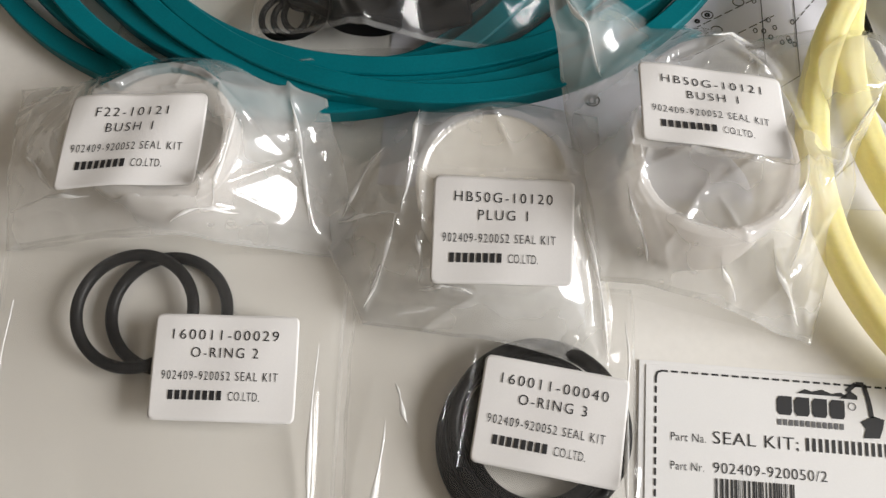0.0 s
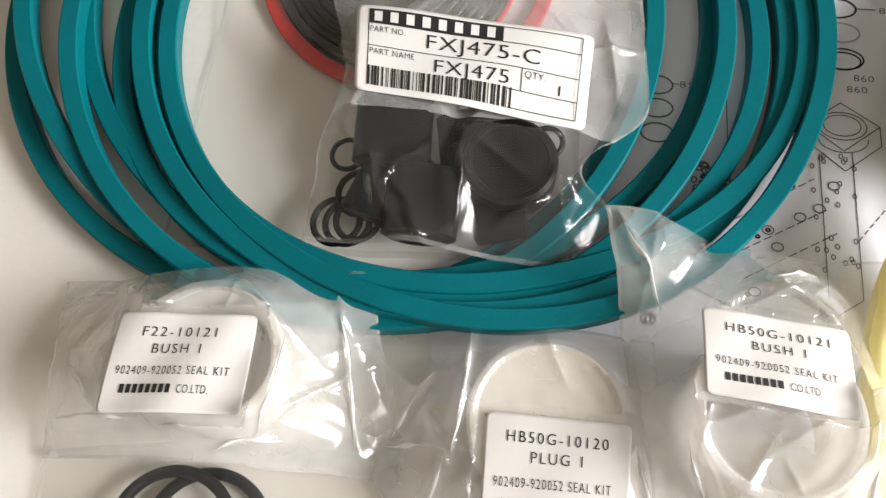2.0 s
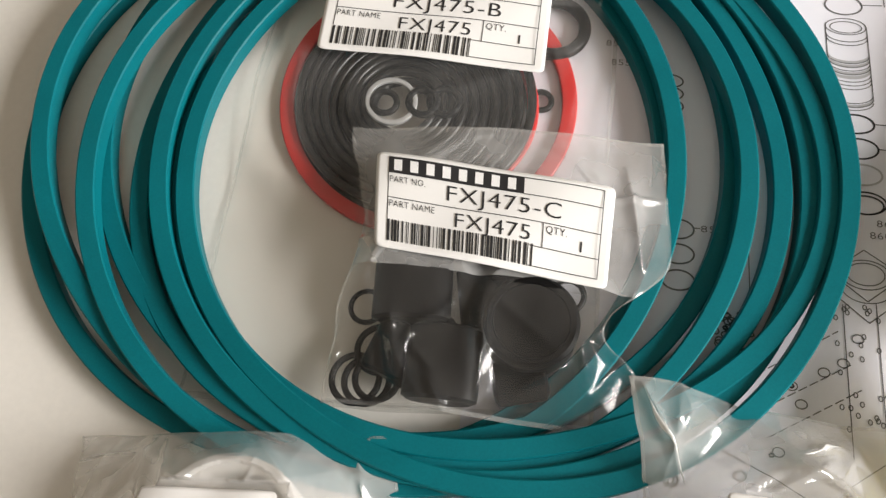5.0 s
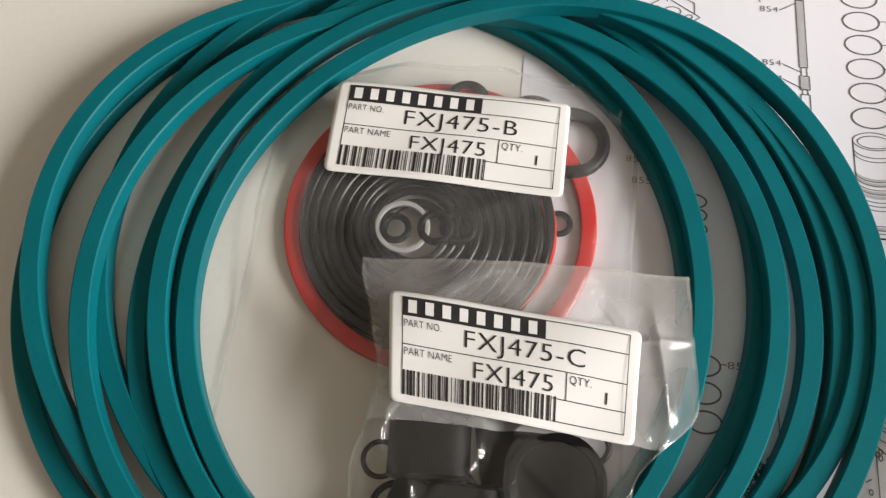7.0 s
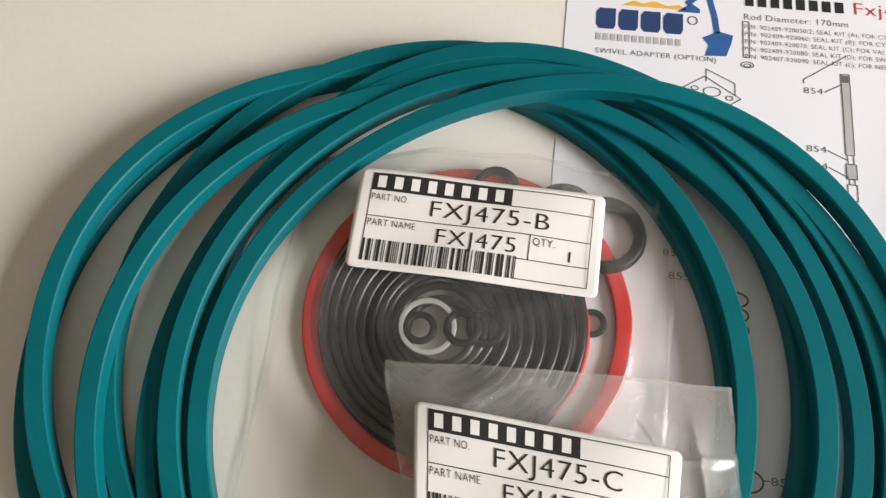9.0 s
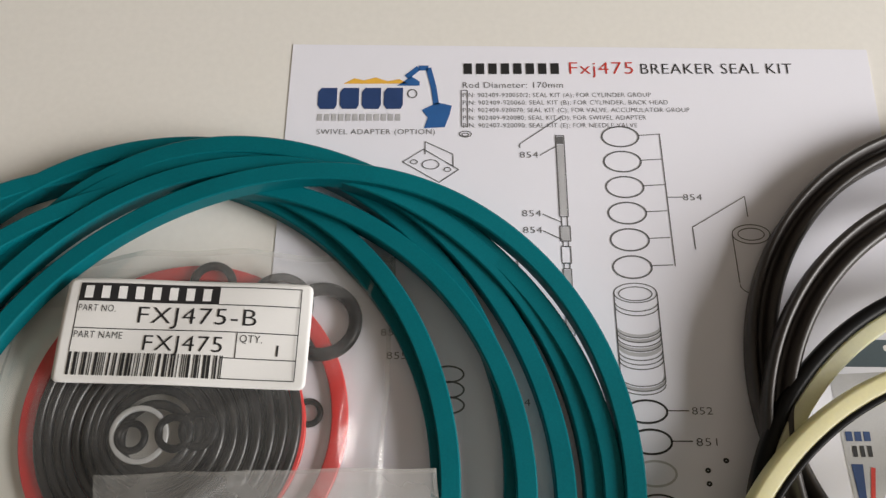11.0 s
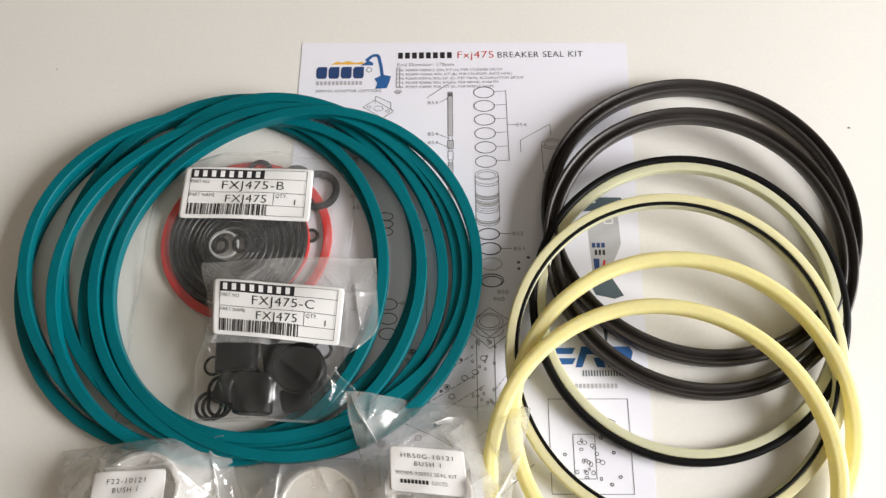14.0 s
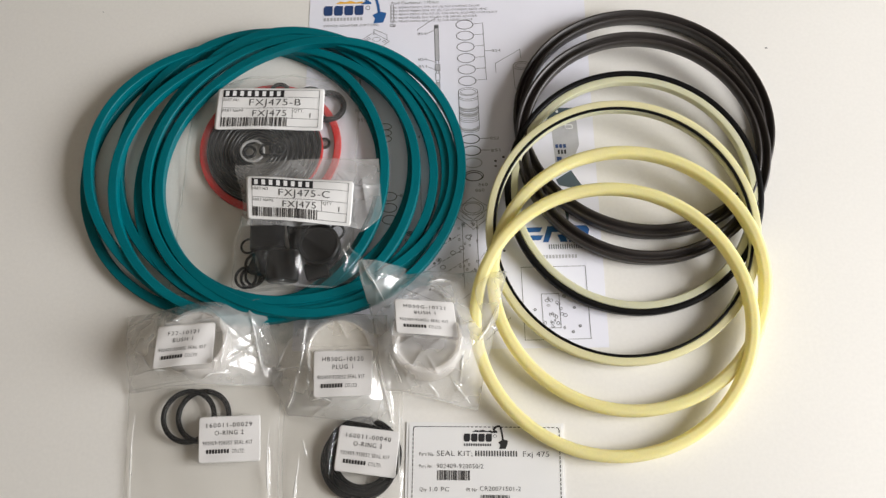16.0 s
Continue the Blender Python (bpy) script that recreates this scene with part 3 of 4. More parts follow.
d.path(FINE, (0.1720, -0.2440), (0.1760, -0.2420), (0.1880, -0.2470), (0.1860, -0.2500), (0.1740, -0.2460), (0.1720, -0.2440))
for k in range(22):
    d.oval(rnd.uniform(0.165, 0.180), rnd.uniform(-0.278, -0.255), rnd.uniform(0.0005, 0.0013), rnd.uniform(0.0006, 0.0012), FINE, n=10)
for x, y in ((0.159, -0.265), (0.160, -0.275), (0.186, -0.264), (0.184, -0.281), (0.189, -0.277)):
    d.oval(x, y, 0.0008, 0.0007, 0.0006, n=10)
d.make("boxed_drawing", GREY_INK, sheet, on_sheet, "boxed sketch of a valve block")

# ---- the printed card ----
CARD = pose(0.0769, -0.3380, 0.0, 0, 0, -1.06) @ Matrix.Diagonal((0.975, 0.975, 1, 1))


def on_card(x, y, lift=0.0):
    return tuple(CARD @ Vector((x / 1000, -y / 1000, 0.0009 + lift)))


card = thing("part_card", "white printed card with a dashed border on the table", "card")
backing = part("backing", box_mesh("backing", (0, -0.074, 0.0001), (0.1035, 0, 0.0006), STICKER), card, "", CARD)
part("face", box_mesh("face", (0.0018, -0.073, 0.0006), (0.1025, -0.0012, 0.0009), STICKER, 0.0001), card, "", CARD)
d = Print().dashes((6, 2.8), (99, 2.8), 0.55, 1.9, 0.9).dashes((4.6, 4.4), (4.6, 72), 0.55, 1.9, 0.9).dashes((100.6, 4.4), (100.6, 72), 0.55, 1.9, 0.9)
d.path(0.55, (4.6, 4.6), (5.0, 3.3), (6.2, 2.8)).path(0.55, (99, 2.8), (100.2, 3.3), (100.6, 4.6))
d.make("dashed_border", INK, card, on_card)


def on_card_up(x, y, lift=0.0):
    return on_card(x * 1000, -y * 1000, lift)


emblem(card, on_card_up, 0.0378, -0.0124, 0.0052, INK, INK, INK, GREY_INK)


def card_text(body, x0, x1, y, cap, material=INK):
    Print().text(body, x0 / 1000, x1 / 1000, -y / 1000, cap / 1000).make("lettering", material, card, on_card_up)


card_text("Part Na.", 8.8, 18.4, 21.8, 2.4)
card_text("SEAL KIT;", 20.3, 43.4, 21.8, 3.6)
card_text("Fxj 475", 76.6, 93.6, 21.8, 3.6)
Print().blocks(16, 0.0454, 0.0736, -0.0218, 0.0036, 0.48).make("lettering", INK, card, on_card_up, "row of plain bars")
card_text("Part Nr.", 8.8, 17.8, 29.6, 2.4)
card_text("902409-920050/2", 20.3, 50.7, 29.6, 3.0)
Print().barcode(0.0206, 0.0420, -0.0372, -0.0310, 30, 3).make("barcode", INK, card, on_card_up)
card_text("Qty", 9.4, 13.9, 44.2, 2.5)
card_text("1.0 PC", 16.1, 28.5, 44.2, 2.9)
card_text("PI Nr", 39.8, 46.6, 44.2, 2.4)
card_text("CR20071501-2", 48.4, 74.7, 43.6, 2.9)
Print().barcode(0.0488, 0.0680, -0.0530, -0.0462, 28, 4).make("barcode", INK, card, on_card_up)

# ---- teal rings, fanned out, each one over the last ----
TEAL_SECTION = rounded(0.0062, 0.0067, 0.00045, 1)
TEAL_R = 0.1083 - 0.0031
# centre of each ring, its oval and three-cornered slack, its lift at two sides, and its layer where the rings cross
TEAL_RINGS = ((-0.0474, -0.1612, 0.0002, -0.0001, -0.0003, -0.0001, 0.0, 0.0, 0),
              (-0.0427, -0.1598, -0.0004, -0.0031, -0.0017, 0.0014, 0.0080, 0.0047, 1),
              (-0.0250, -0.1530, -0.0003, -0.0014, -0.0001, 0.0, 0.0016, 0.0008, 2),
              (-0.0231, -0.1667, 0.0010, 0.0008, -0.0002, 0.0004, 0.0086, 0.0066, 3),
              (-0.0097, -0.1606, -0.0011, 0.0010, 0.0004, -0.0019, 0.0011, 0.0008, 4),
              (-0.0001, -0.1556, 0.0009, -0.0022, 0.0028, -0.0007, 0.0, 0.0031, 4.5),
              (-0.0015, -0.1633, 0.0002, 0.0, -0.0002, -0.0003, 0.0055, 0.0010, 5),
              (0.0096, -0.1648, 0.0013, 0.0017, -0.0016, 0.0006, 0.0040, 0.0052, 6))


def crisp(me, angle):
    """Marks the edges that turn by more than that angle as sharp."""
    bm = bmesh.new()
    bm.from_mesh(me)
    for e in bm.edges:
        if len(e.link_faces) == 2 and e.calc_face_angle(0) > radians(angle):
            e.smooth = False
    bm.to_mesh(me)
    bm.free()
    return me


for k, (x, y, c2, s2, c3, s3, left, right, layer) in enumerate(TEAL_RINGS):
    def teal_rise(a, left=left, right=right, layer=layer):
        cross = abs(math.sin(a)) ** 3
        return (left + (right - left) * (1 + math.cos(a)) / 2) * (1 - cross) + 0.0022 * layer * cross

    def slack(a, k=k, c2=c2, s2=s2, c3=c3, s3=s3):
        return 0.0002 * math.sin(5 * a + 2 * k) + c2 * math.cos(2 * a) + s2 * math.sin(2 * a) + c3 * math.cos(3 * a) + s3 * math.sin(3 * a)

    me = crisp(ring_mesh("seal_ring", TEAL_SECTION, TEAL_R, TEAL, teal_rise, 220, slack), 25)
    solid("seal_ring", me, "large teal rubber ring with square section in a fanned stack", "seal ring", "fanned teal rings", pose(x, y, 0.0))

# ---- black and yellow rings, fanned out ----
def fan_pose(x, y, far, near, r):
    """The pose of a ring whose foot is at height near towards the viewer's end and far at the other."""
    return pose(x, y, (far + near) / 2, math.degrees(math.asin((far - near) / (2 * r))), 0, 0)


CUP = [(-0.0042, 0.0010), (-0.0032, 0.0), (0.0032, 0.0), (0.0042, 0.0010), (0.0046, 0.0072), (0.0038, 0.0088), (0.0024, 0.0086), (0.0012, 0.0052),
       (0.0002, 0.0040), (-0.0008, 0.0052), (-0.0020, 0.0086), (-0.0034, 0.0088), (-0.0046, 0.0072)]
for x, y, r, far, near, word in ((0.2460, -0.1238, 0.0920, 0.0016, 0.0007, "lying on the printed sheet"), (0.2421, -0.1468, 0.0881, 0.0149, 0.0007, "leaning on another black ring")):
    me = ring_mesh("cup_ring", CUP, r - 0.0044, BROWNBLACK, None, 180, lambda a: 0.0010 * math.cos(2 * a) - 0.0010 * math.sin(2 * a))
    solid("cup_ring", me, "black rubber ring with grooved lip " + word, "seal ring", "fanned black and yellow rings", fan_pose(x, y, far, near, r))

buffer_ring = thing("buffer_ring", "black rubber ring around a pale green-yellow inner ring", "seal ring", "fanned black and yellow rings", fan_pose(0.2337, -0.1804, 0.0150, 0.0008, 0.0893))
part("outer_ring", ring_mesh("outer_ring", rounded(0.0044, 0.0066, 0.0018), 0.0893 - 0.0022, BLACK, None, 180), buffer_ring)
part("inner_ring", ring_mesh("inner_ring", rounded(0.0050, 0.0066, 0.0008), 0.0893 - 0.0068, PALE, lambda a: -0.0008, 180), buffer_ring, "pale green-yellow inner ring")

lined_ring = thing("lined_ring", "pale yellow ring with a thin black ring set into its inside", "seal ring", "fanned black and yellow rings", fan_pose(0.2233, -0.2110, 0.0195, 0.0008, 0.0928))
part("outer_ring", ring_mesh("outer_ring", rounded(0.0052, 0.0078, 0.0010), 0.0928 - 0.0026, CREAM, None, 180), lined_ring)
part("inset_ring", ring_mesh("inset_ring", rounded(0.0019, 0.0020, 0.0007), 0.0928 - 0.0060, BLACK, lambda a: 0.0062, 180), lined_ring, "thin black rubber line")
part("inner_lip", ring_mesh("inner_lip", rounded(0.0022, 0.0058, 0.0006), 0.0928 - 0.0062, PALE, None, 180), lined_ring)

# a soft lip seal: rounded, with a faint dip along its top
LIP = [(-0.0036, 0.0006), (-0.0026, 0.0), (0.0026, 0.0), (0.0036, 0.0008), (0.0041, 0.0034), (0.0041, 0.0064), (0.0035, 0.0082), (0.0024, 0.0091), (0.0012, 0.0094),
       (0.0, 0.0092), (-0.0012, 0.0090), (-0.0022, 0.0090), (-0.0032, 0.0083), (-0.0039, 0.0068), (-0.0041, 0.0040)]
for x, y, far, near, word in ((0.2248, -0.2451, 0.0185, 0.0008, "lying over a paler ring"), (0.2124, -0.2738, 0.0222, 0.0009, "on top of the fanned stack")):
    me = ring_mesh("lip_ring", LIP, 0.0932 - 0.0041, YELLOW, None, 180, lambda a: 0.0011 * math.cos(2 * a) + 0.0002 * math.sin(2 * a))
    solid("lip_ring", me, "glossy yellow plastic ring " + word, "seal ring", "fanned black and yellow rings", fan_pose(x, y, far, near, 0.0936))


# ---- bags ----
def bilinear(q, u, v):
    return [(1 - v) * ((1 - u) * q[0][k] + u * q[1][k]) + v * ((1 - u) * q[3][k] + u * q[2][k]) for k in range(len(q[0]))]


def segment_distance(x, y, a, b):
    dx, dy = b[0] - a[0], b[1] - a[1]
    s = max(0.0, min(1.0, ((x - a[0]) * dx + (y - a[1]) * dy) / (dx * dx + dy * dy)))
    return math.hypot(x - a[0] - s * dx, y - a[1] - s * dy), s


def crumple(x, y, seed, size):
    """Broad slack swells with a few soft ridges, from about -1 to 1."""
    a = noise.noise(Vector((x * size * 0.55, y * size * 0.55, seed)))
    b = noise.noise(Vector((x * size * 0.9 + 3, y * size * 0.7, seed + 7)))
    near, _ = noise.voronoi(Vector((x * size * 1.1, y * size * 1.3, seed + 2)))
    small, _ = noise.voronoi(Vector((x * size * 2.3, y * size * 2.8, seed + 5)))
    return 0.70 * a + 0.25 * (1 - 2.4 * abs(b)) + 0.80 * (near[0] - 0.45) + 0.42 * (small[0] - 0.45)


def bag_film(name, quad, supports, creases, seed, material, parent, base, crease_depth=0.0016, size=38.0, slope=0.030, nu=190, nv=150, label="", ragged=0.0007, under=(), folds=6, sides=None, head=None):
    """A slack film over what lies under it. quad: corners (x, y) from the far left, clockwise. supports: (x, y, radius, height).
    creases: (start, end, height, width) of the marked folds. sides: how far the left and right edges are drawn in, as rows of (v, metres).
    head: the milkier material of the part by the zip, down to that v."""

    def drawn(rows, v):
        for (v0, d0), (v1, d1) in zip(rows, rows[1:]):
            if v <= v1:
                f = (v - v0) / (v1 - v0)
                return d0 + (d1 - d0) * f * f * (3 - 2 * f)
        return rows[-1][1]

    rnd = random.Random(seed)
    slack_folds = []
    for _ in range(folds):
        x, y = bilinear(quad, rnd.uniform(0.08, 0.92), rnd.uniform(0.08, 0.92))
        turn, far = rnd.uniform(0, math.pi), rnd.uniform(0.005, 0.019)
        slack_folds.append(((x - far * math.cos(turn), y - far * math.sin(turn)), (x + far * math.cos(turn), y + far * math.sin(turn)), rnd.uniform(0.0008, 0.0022), rnd.uniform(0.0010, 0.0024)))

    def height(x, y, edge):
        total = 0.0
        for sx, sy, r, h in supports:
            far = math.hypot(x - sx, y - sy) - r
            total += (h if far <= 0 else h * max(0.0, 1 - far / slope) ** 1.4) ** 6
        z = total ** (1 / 6)
        slack = min(1.0, 0.35 + 6 * edge)
        flat = max(0.0, 1 - sum(1.0 for sx, sy, r, h in supports if r > 0.012 and math.hypot(x - sx, y - sy) < r * 0.9))
        z += crease_depth * slack * (0.35 + 0.65 * flat) * max(0.0, 0.55 + crumple(x, y, seed, size))
        for a, b, h, w in (*creases, *slack_folds):
            far, s = segment_distance(x, y, a, b)
            z += h * math.exp(-(far / w) ** 1.3) * math.sin(math.pi * min(1, max(0, 0.08 + 0.84 * s)))
        for q in under:
            e1, e2, e3 = [q[1][k] - q[0][k] for k in range(3)], [q[3][k] - q[0][k] for k in range(3)], (x - q[0][0], y - q[0][1])
            det = e1[0] * e2[1] - e1[1] * e2[0]
            a, b = (e3[0] * e2[1] - e3[1] * e2[0]) / det, (e1[0] * e3[1] - e1[1] * e3[0]) / det
            if -0.07 < a < 1.07 and -0.09 < b < 1.09:
                z = min(z, bilinear(q, min(1, max(0, a)), min(1, max(0, b)))[2] - 0.0008 - base)
        return base + max(z, 0.0002)

    verts = []
    for j in range(nv + 1):
        for i in range(nu + 1):
            u, v = i / nu, j / nv
            x, y = bilinear(quad, u, v)
            if sides:
                x += drawn(sides[0], v) * (1 - u) + drawn(sides[1], v) * u
            x += ragged * noise.noise(Vector((u * 2, v * 7, seed + 0.5))) * (1 if 0 < u < 1 else 1.6)
            y += ragged * noise.noise(Vector((u * 7, v * 2, seed + 4.5)))
            verts.append((x, y, height(x, y, min(u, 1 - u, v, 1 - v))))
    faces = [(j * (nu + 1) + i, j * (nu + 1) + i + 1, (j + 1) * (nu + 1) + i + 1, (j + 1) * (nu + 1) + i) for j in range(nv) for i in range(nu)]
    faces = [f[::-1] for f in faces]
    data = mesh(name, verts, faces, material)
    if head:
        data.materials.append(head[0])
        limit = round(head[1] * nv) * nu
        data.polygons.foreach_set("material_index", [1 if k < limit else 0 for k in range(len(faces))])
    front = part(name, data, parent, label)
    row, inset = nu + 1, 2
    sides = ([(i, i + inset * row) for i in range(nu + 1)], [(nv * row + i, (nv - inset) * row + i) for i in range(nu + 1)],
             [(j * row, j * row + inset) for j in range(nv + 1)], [(j * row + nu, j * row + nu - inset) for j in range(nv + 1)])
    for side in sides:
        edge = [(verts[k][0], verts[k][1], verts[k][2] + 0.00025) for pair in side for k in pair]
        part("seam", mesh("seam", edge, [(2 * k, 2 * k + 1, 2 * k + 3, 2 * k + 2) for k in range(len(side) - 1)], SEAM), front)
    # thin white ridges along the creases: their highlight is painted, not reflected
    for a, b, h, w in creases if material in (FILM_S, FILM_O) else ():
        n, ridge = 14, []
        broad = 0.00075
        dx, dy = b[0] - a[0], b[1] - a[1]
        far = math.hypot(dx, dy)
        nx, ny = -dy / far, dx / far
        for k in range(n + 1):
            t = k / n
            bend = 0.0007 * math.sin(5 * t + seed)
            x, y, wide = a[0] + dx * t + nx * bend, a[1] + dy * t + ny * bend, broad * math.sin(math.pi * (0.03 + 0.94 * t)) * (0.75 + 0.45 * math.sin(11 * t + seed))
            z = height(x, y, 0.2)
            ridge += [(x - nx * wide, y - ny * wide, z - 0.0002), (x, y, z + 0.7 * wide + 0.0001), (x + nx * wide, y + ny * wide, z - 0.0002)]
        strip = [(3 * k + e, 3 * k + e + 1, 3 * k + e + 4, 3 * k + e + 3) for k in range(n) for e in (0, 1)]
        part("fold_glint", mesh("fold_glint", ridge, strip, FOLD_GLINT), front)
    return front


def back_film(quad, base, material, parent):
    n, verts = 12, []
    for j in range(n + 1):
        for i in range(n + 1):
            x, y = bilinear(quad, 0.01 + 0.98 * i / n, 0.01 + 0.98 * j / n)
            verts.append((x, y, base))
    faces = [(j * (n + 1) + i, (j + 1) * (n + 1) + i, (j + 1) * (n + 1) + i + 1, j * (n + 1) + i + 1) for j in range(n) for i in range(n)]
    ob = part("back_film", mesh("back_film", verts, faces, material), parent)
    ob.visible_shadow = False
    return ob


def sticker(parent, quad, w, h, bulge, radius=0.0018, label="", paper=None):
    """A paper sticker of w x h metres with round corners, bent over the film. quad: its corners from the far left, clockwise.
    Returns the sticker and the placing function for its printing; y runs down from 0 to -h."""

    def place(x, y, lift=0.0):
        u, v = x / w, -y / h
        p = bilinear(quad, u, v)
        p[2] += bulge * (4 * u * (1 - u)) + 0.42 * bulge * math.sin(9 * u + 4 * v) + lift
        return tuple(p)

    nu, nv, verts = 56, 28, []
    for lift in (0.0, -0.00012):
        for j in range(nv + 1):
            for i in range(nu + 1):
                x, y = w * i / nu, h * j / nv
                cx, cy = min(max(x, radius), w - radius), min(max(y, radius), h - radius)
                far = max(abs(x - cx), abs(y - cy))
                if x != cx and y != cy:
                    s = far / math.hypot(x - cx, y - cy)
                    x, y = cx + (x - cx) * s, cy + (y - cy) * s
                verts.append(place(x, -y, lift))
    row, layer = nu + 1, (nu + 1) * (nv + 1)
    faces = []
    for j in range(nv):
        for i in range(nu):
            a = j * row + i
            faces.append((a + row, a + row + 1, a + 1, a))
            faces.append((a + layer, a + 1 + layer, a + row + 1 + layer, a + row + layer))
    rim = [i for i in range(nu)] + [j * row + nu for j in range(nv)] + [nv * row + i for i in range(nu, 0, -1)] + [j * row for j in range(nv, 0, -1)]
    for k, a in enumerate(rim):
        b = rim[(k + 1) % len(rim)]
        faces.append((a, b, b + layer, a + layer))
    data = mesh("label", verts, faces, paper or STICKER)
    for k in range(len(faces) - len(rim), len(faces)):
        data.polygons[k].use_smooth = False
    ob = part("label", data, parent, label)
    return ob, place


def small_label(parent, quad, code, what, bulge=0.0008):
    w, h = 0.0395, 0.0297
    ob, place = sticker(parent, quad, w, h, bulge, 0.0018, "white paper label with black printed part number", TAG)
    n = len(code)
    half = 0.0145 if n > 11 else 0.0137 if n > 10 else 0.0105
    mid = 0.0197 if n > 10 else 0.0187
    for body, x0, x1, y, cap in ((code, mid - half, mid + half, -0.0072, 0.0030), (what, mid - 0.00115 * len(what), mid + 0.00115 * len(what), -0.0122, 0.0030),
                                 ("902409-920052 SEAL KIT", 0.0030, 0.0345, -0.0185, 0.0026)):
        Print().text(body, x0, x1, y, cap, 0.006, 1.25).make("lettering", INK, ob, place, "", 0.0002)
    Print().blocks(8, 0.0052, 0.0203, -0.0240, 0.0026, 0.66).make("lettering", INK, ob, place, "row of plain bars", 0.0002)
    Print().text("CO.LTD.", 0.0215, 0.0298, -0.0240, 0.0026).make("lettering", INK, ob, place, "", 0.0002)
    return ob


def kit_label(parent, quad, code, bulge, seed):
    w, h = 0.0788, 0.0345
    ob, place = sticker(parent, quad, w, h, bulge, 0.0022, "white paper label with black frame lines and a barcode")
    lift = 0.0002
    Print().bar(0.0042, -0.0078, 0.0492, -0.0016).make("name_bar", INK, ob, place, "solid black bar", lift)
    for k in range(8):
        Print().bar(0.0060 + 0.0054 * k, -0.0068, 0.0060 + 0.0054 * k + 0.0027, -0.0026).make("name_block", WHITE_INK, ob, place, "plain white block", lift + 0.00012)
    d = Print().line((0.0492, -0.0018), (0.0752, -0.0018), 0.0003).line((0.0752, -0.0018), (0.0752, -0.0318), 0.0003).line((0.0042, -0.0168), (0.0752, -0.0168), 0.0003)
    d.line((0.0492, -0.0078), (0.0752, -0.0078), 0.0003).line((0.0562, -0.0168), (0.0562, -0.0252), 0.0003).line((0.0520, -0.0252), (0.0752, -0.0252), 0.0003)
    d.line((0.0520, -0.0318), (0.0752, -0.0318), 0.0003).line((0.0042, -0.0078), (0.0042, -0.0245), 0.0003)
    d.make("ruled_frame", INK, ob, place, "", lift)
    for body, x0, x1, y, cap in (("PART NO.", 0.0048, 0.0166, -0.0112, 0.0024), (code, 0.0240, 0.0618, -0.0146, 0.0058), ("PART NAME", 0.0048, 0.0200, -0.0200, 0.0024),
                                 ("FXJ475", 0.0270, 0.0520, -0.0236, 0.0054), ("QTY.", 0.0572, 0.0642, -0.0200, 0.0026), ("1", 0.0688, 0.0694, -0.0240, 0.0038)):
        Print().text(body, x0, x1, y, cap).make("lettering", INK, ob, place, "", lift)
    Print().barcode(0.0042, 0.0535, -0.0320, -0.0246, 46, seed).make("barcode", INK, ob, place, "", lift)
    return ob


# ---- the flat bag with rings, inside the teal stack ----
since = len(MADE)
bag_b = thing("zip_bag", "clear plastic bag of black and red rings with a label", "bag", "labelled zip bags")
QUAD_B = ((-0.0860, -0.0850), (0.0354, -0.0835), (0.0300, -0.2440), (-0.0960, -0.2460))
LABEL_B = ((-0.0659, -0.0939, 0.0137), (0.0111, -0.0971, 0.0127), (0.0095, -0.1304, 0.0118), (-0.0673, -0.1274, 0.0148))
back_film(QUAD_B, 0.0007, FILM_BACK, bag_b)
bag_film("front_film", QUAD_B, [(-0.029, -0.138, 0.049, 0.0088), (-0.041, -0.142, 0.015, 0.0098), (-0.028, -0.110, 0.030, 0.0112), (0.012, -0.106, 0.012, 0.0058), (-0.03, -0.175, 0.03, 0.0070)],
         [((0.030, -0.088), (0.028, -0.100), 0.0034, 0.0022), ((0.027, -0.104), (0.019, -0.145), 0.0036, 0.0030), ((-0.090, -0.19), (-0.080, -0.110), 0.0020, 0.0016), ((0.026, -0.20), (0.030, -0.14), 0.0020, 0.0015)],
         2.0, FILM_B, bag_b, 0.0008, 0.0011, 22.0, 0.022, folds=0, under=(LABEL_B,), head=(FILM_ZIP, 0.10))
kit_label(bag_b, LABEL_B, "FXJ475-B", 0.0010, 11)

solid("backup_ring", ring_mesh("backup_ring", rounded(0.0052, 0.0024, 0.0006), 0.0510 - 0.0026, RED, None, 120), "flat red plastic ring inside the clear bag", "seal ring", "rings in the flat bag",
      pose(-0.0291, -0.1372, 0.0009))
solid("backup_ring", ring_mesh("backup_ring", rounded(0.0040, 0.0018, 0.0006), 0.0345, RED, None, 100), "red plastic ring among the black rings in the bag", "seal ring", "rings in the flat bag",
      pose(-0.0275, -0.1400, 0.0015))
ORING_R = (0.0412, 0.0376, 0.0341, 0.0306, 0.0272, 0.0240, 0.0209, 0.0178, 0.0148, 0.0118)
rnd = random.Random(8)
for k, r in enumerate(ORING_R):
    s = k / 9
    x, y = -0.0328 - 0.0045 * s + rnd.uniform(-0.0006, 0.0006), -0.1398 - 0.0025 * s + rnd.uniform(-0.001, 0.001)
    wire = 0.00138 if k % 3 else 0.00150
    solid("o_ring", ring_mesh("o_ring", round_wire(wire, 18), r - wire, BLACK_SHEEN, None, 200), "black rubber o-ring nested among others in the clear bag", "o-ring", "rings in the flat bag",
          pose(x, y, 0.0034 + 0.0004 * rnd.random(), rnd.uniform(-0.5, 0.5), rnd.uniform(-0.5, 0.5)))
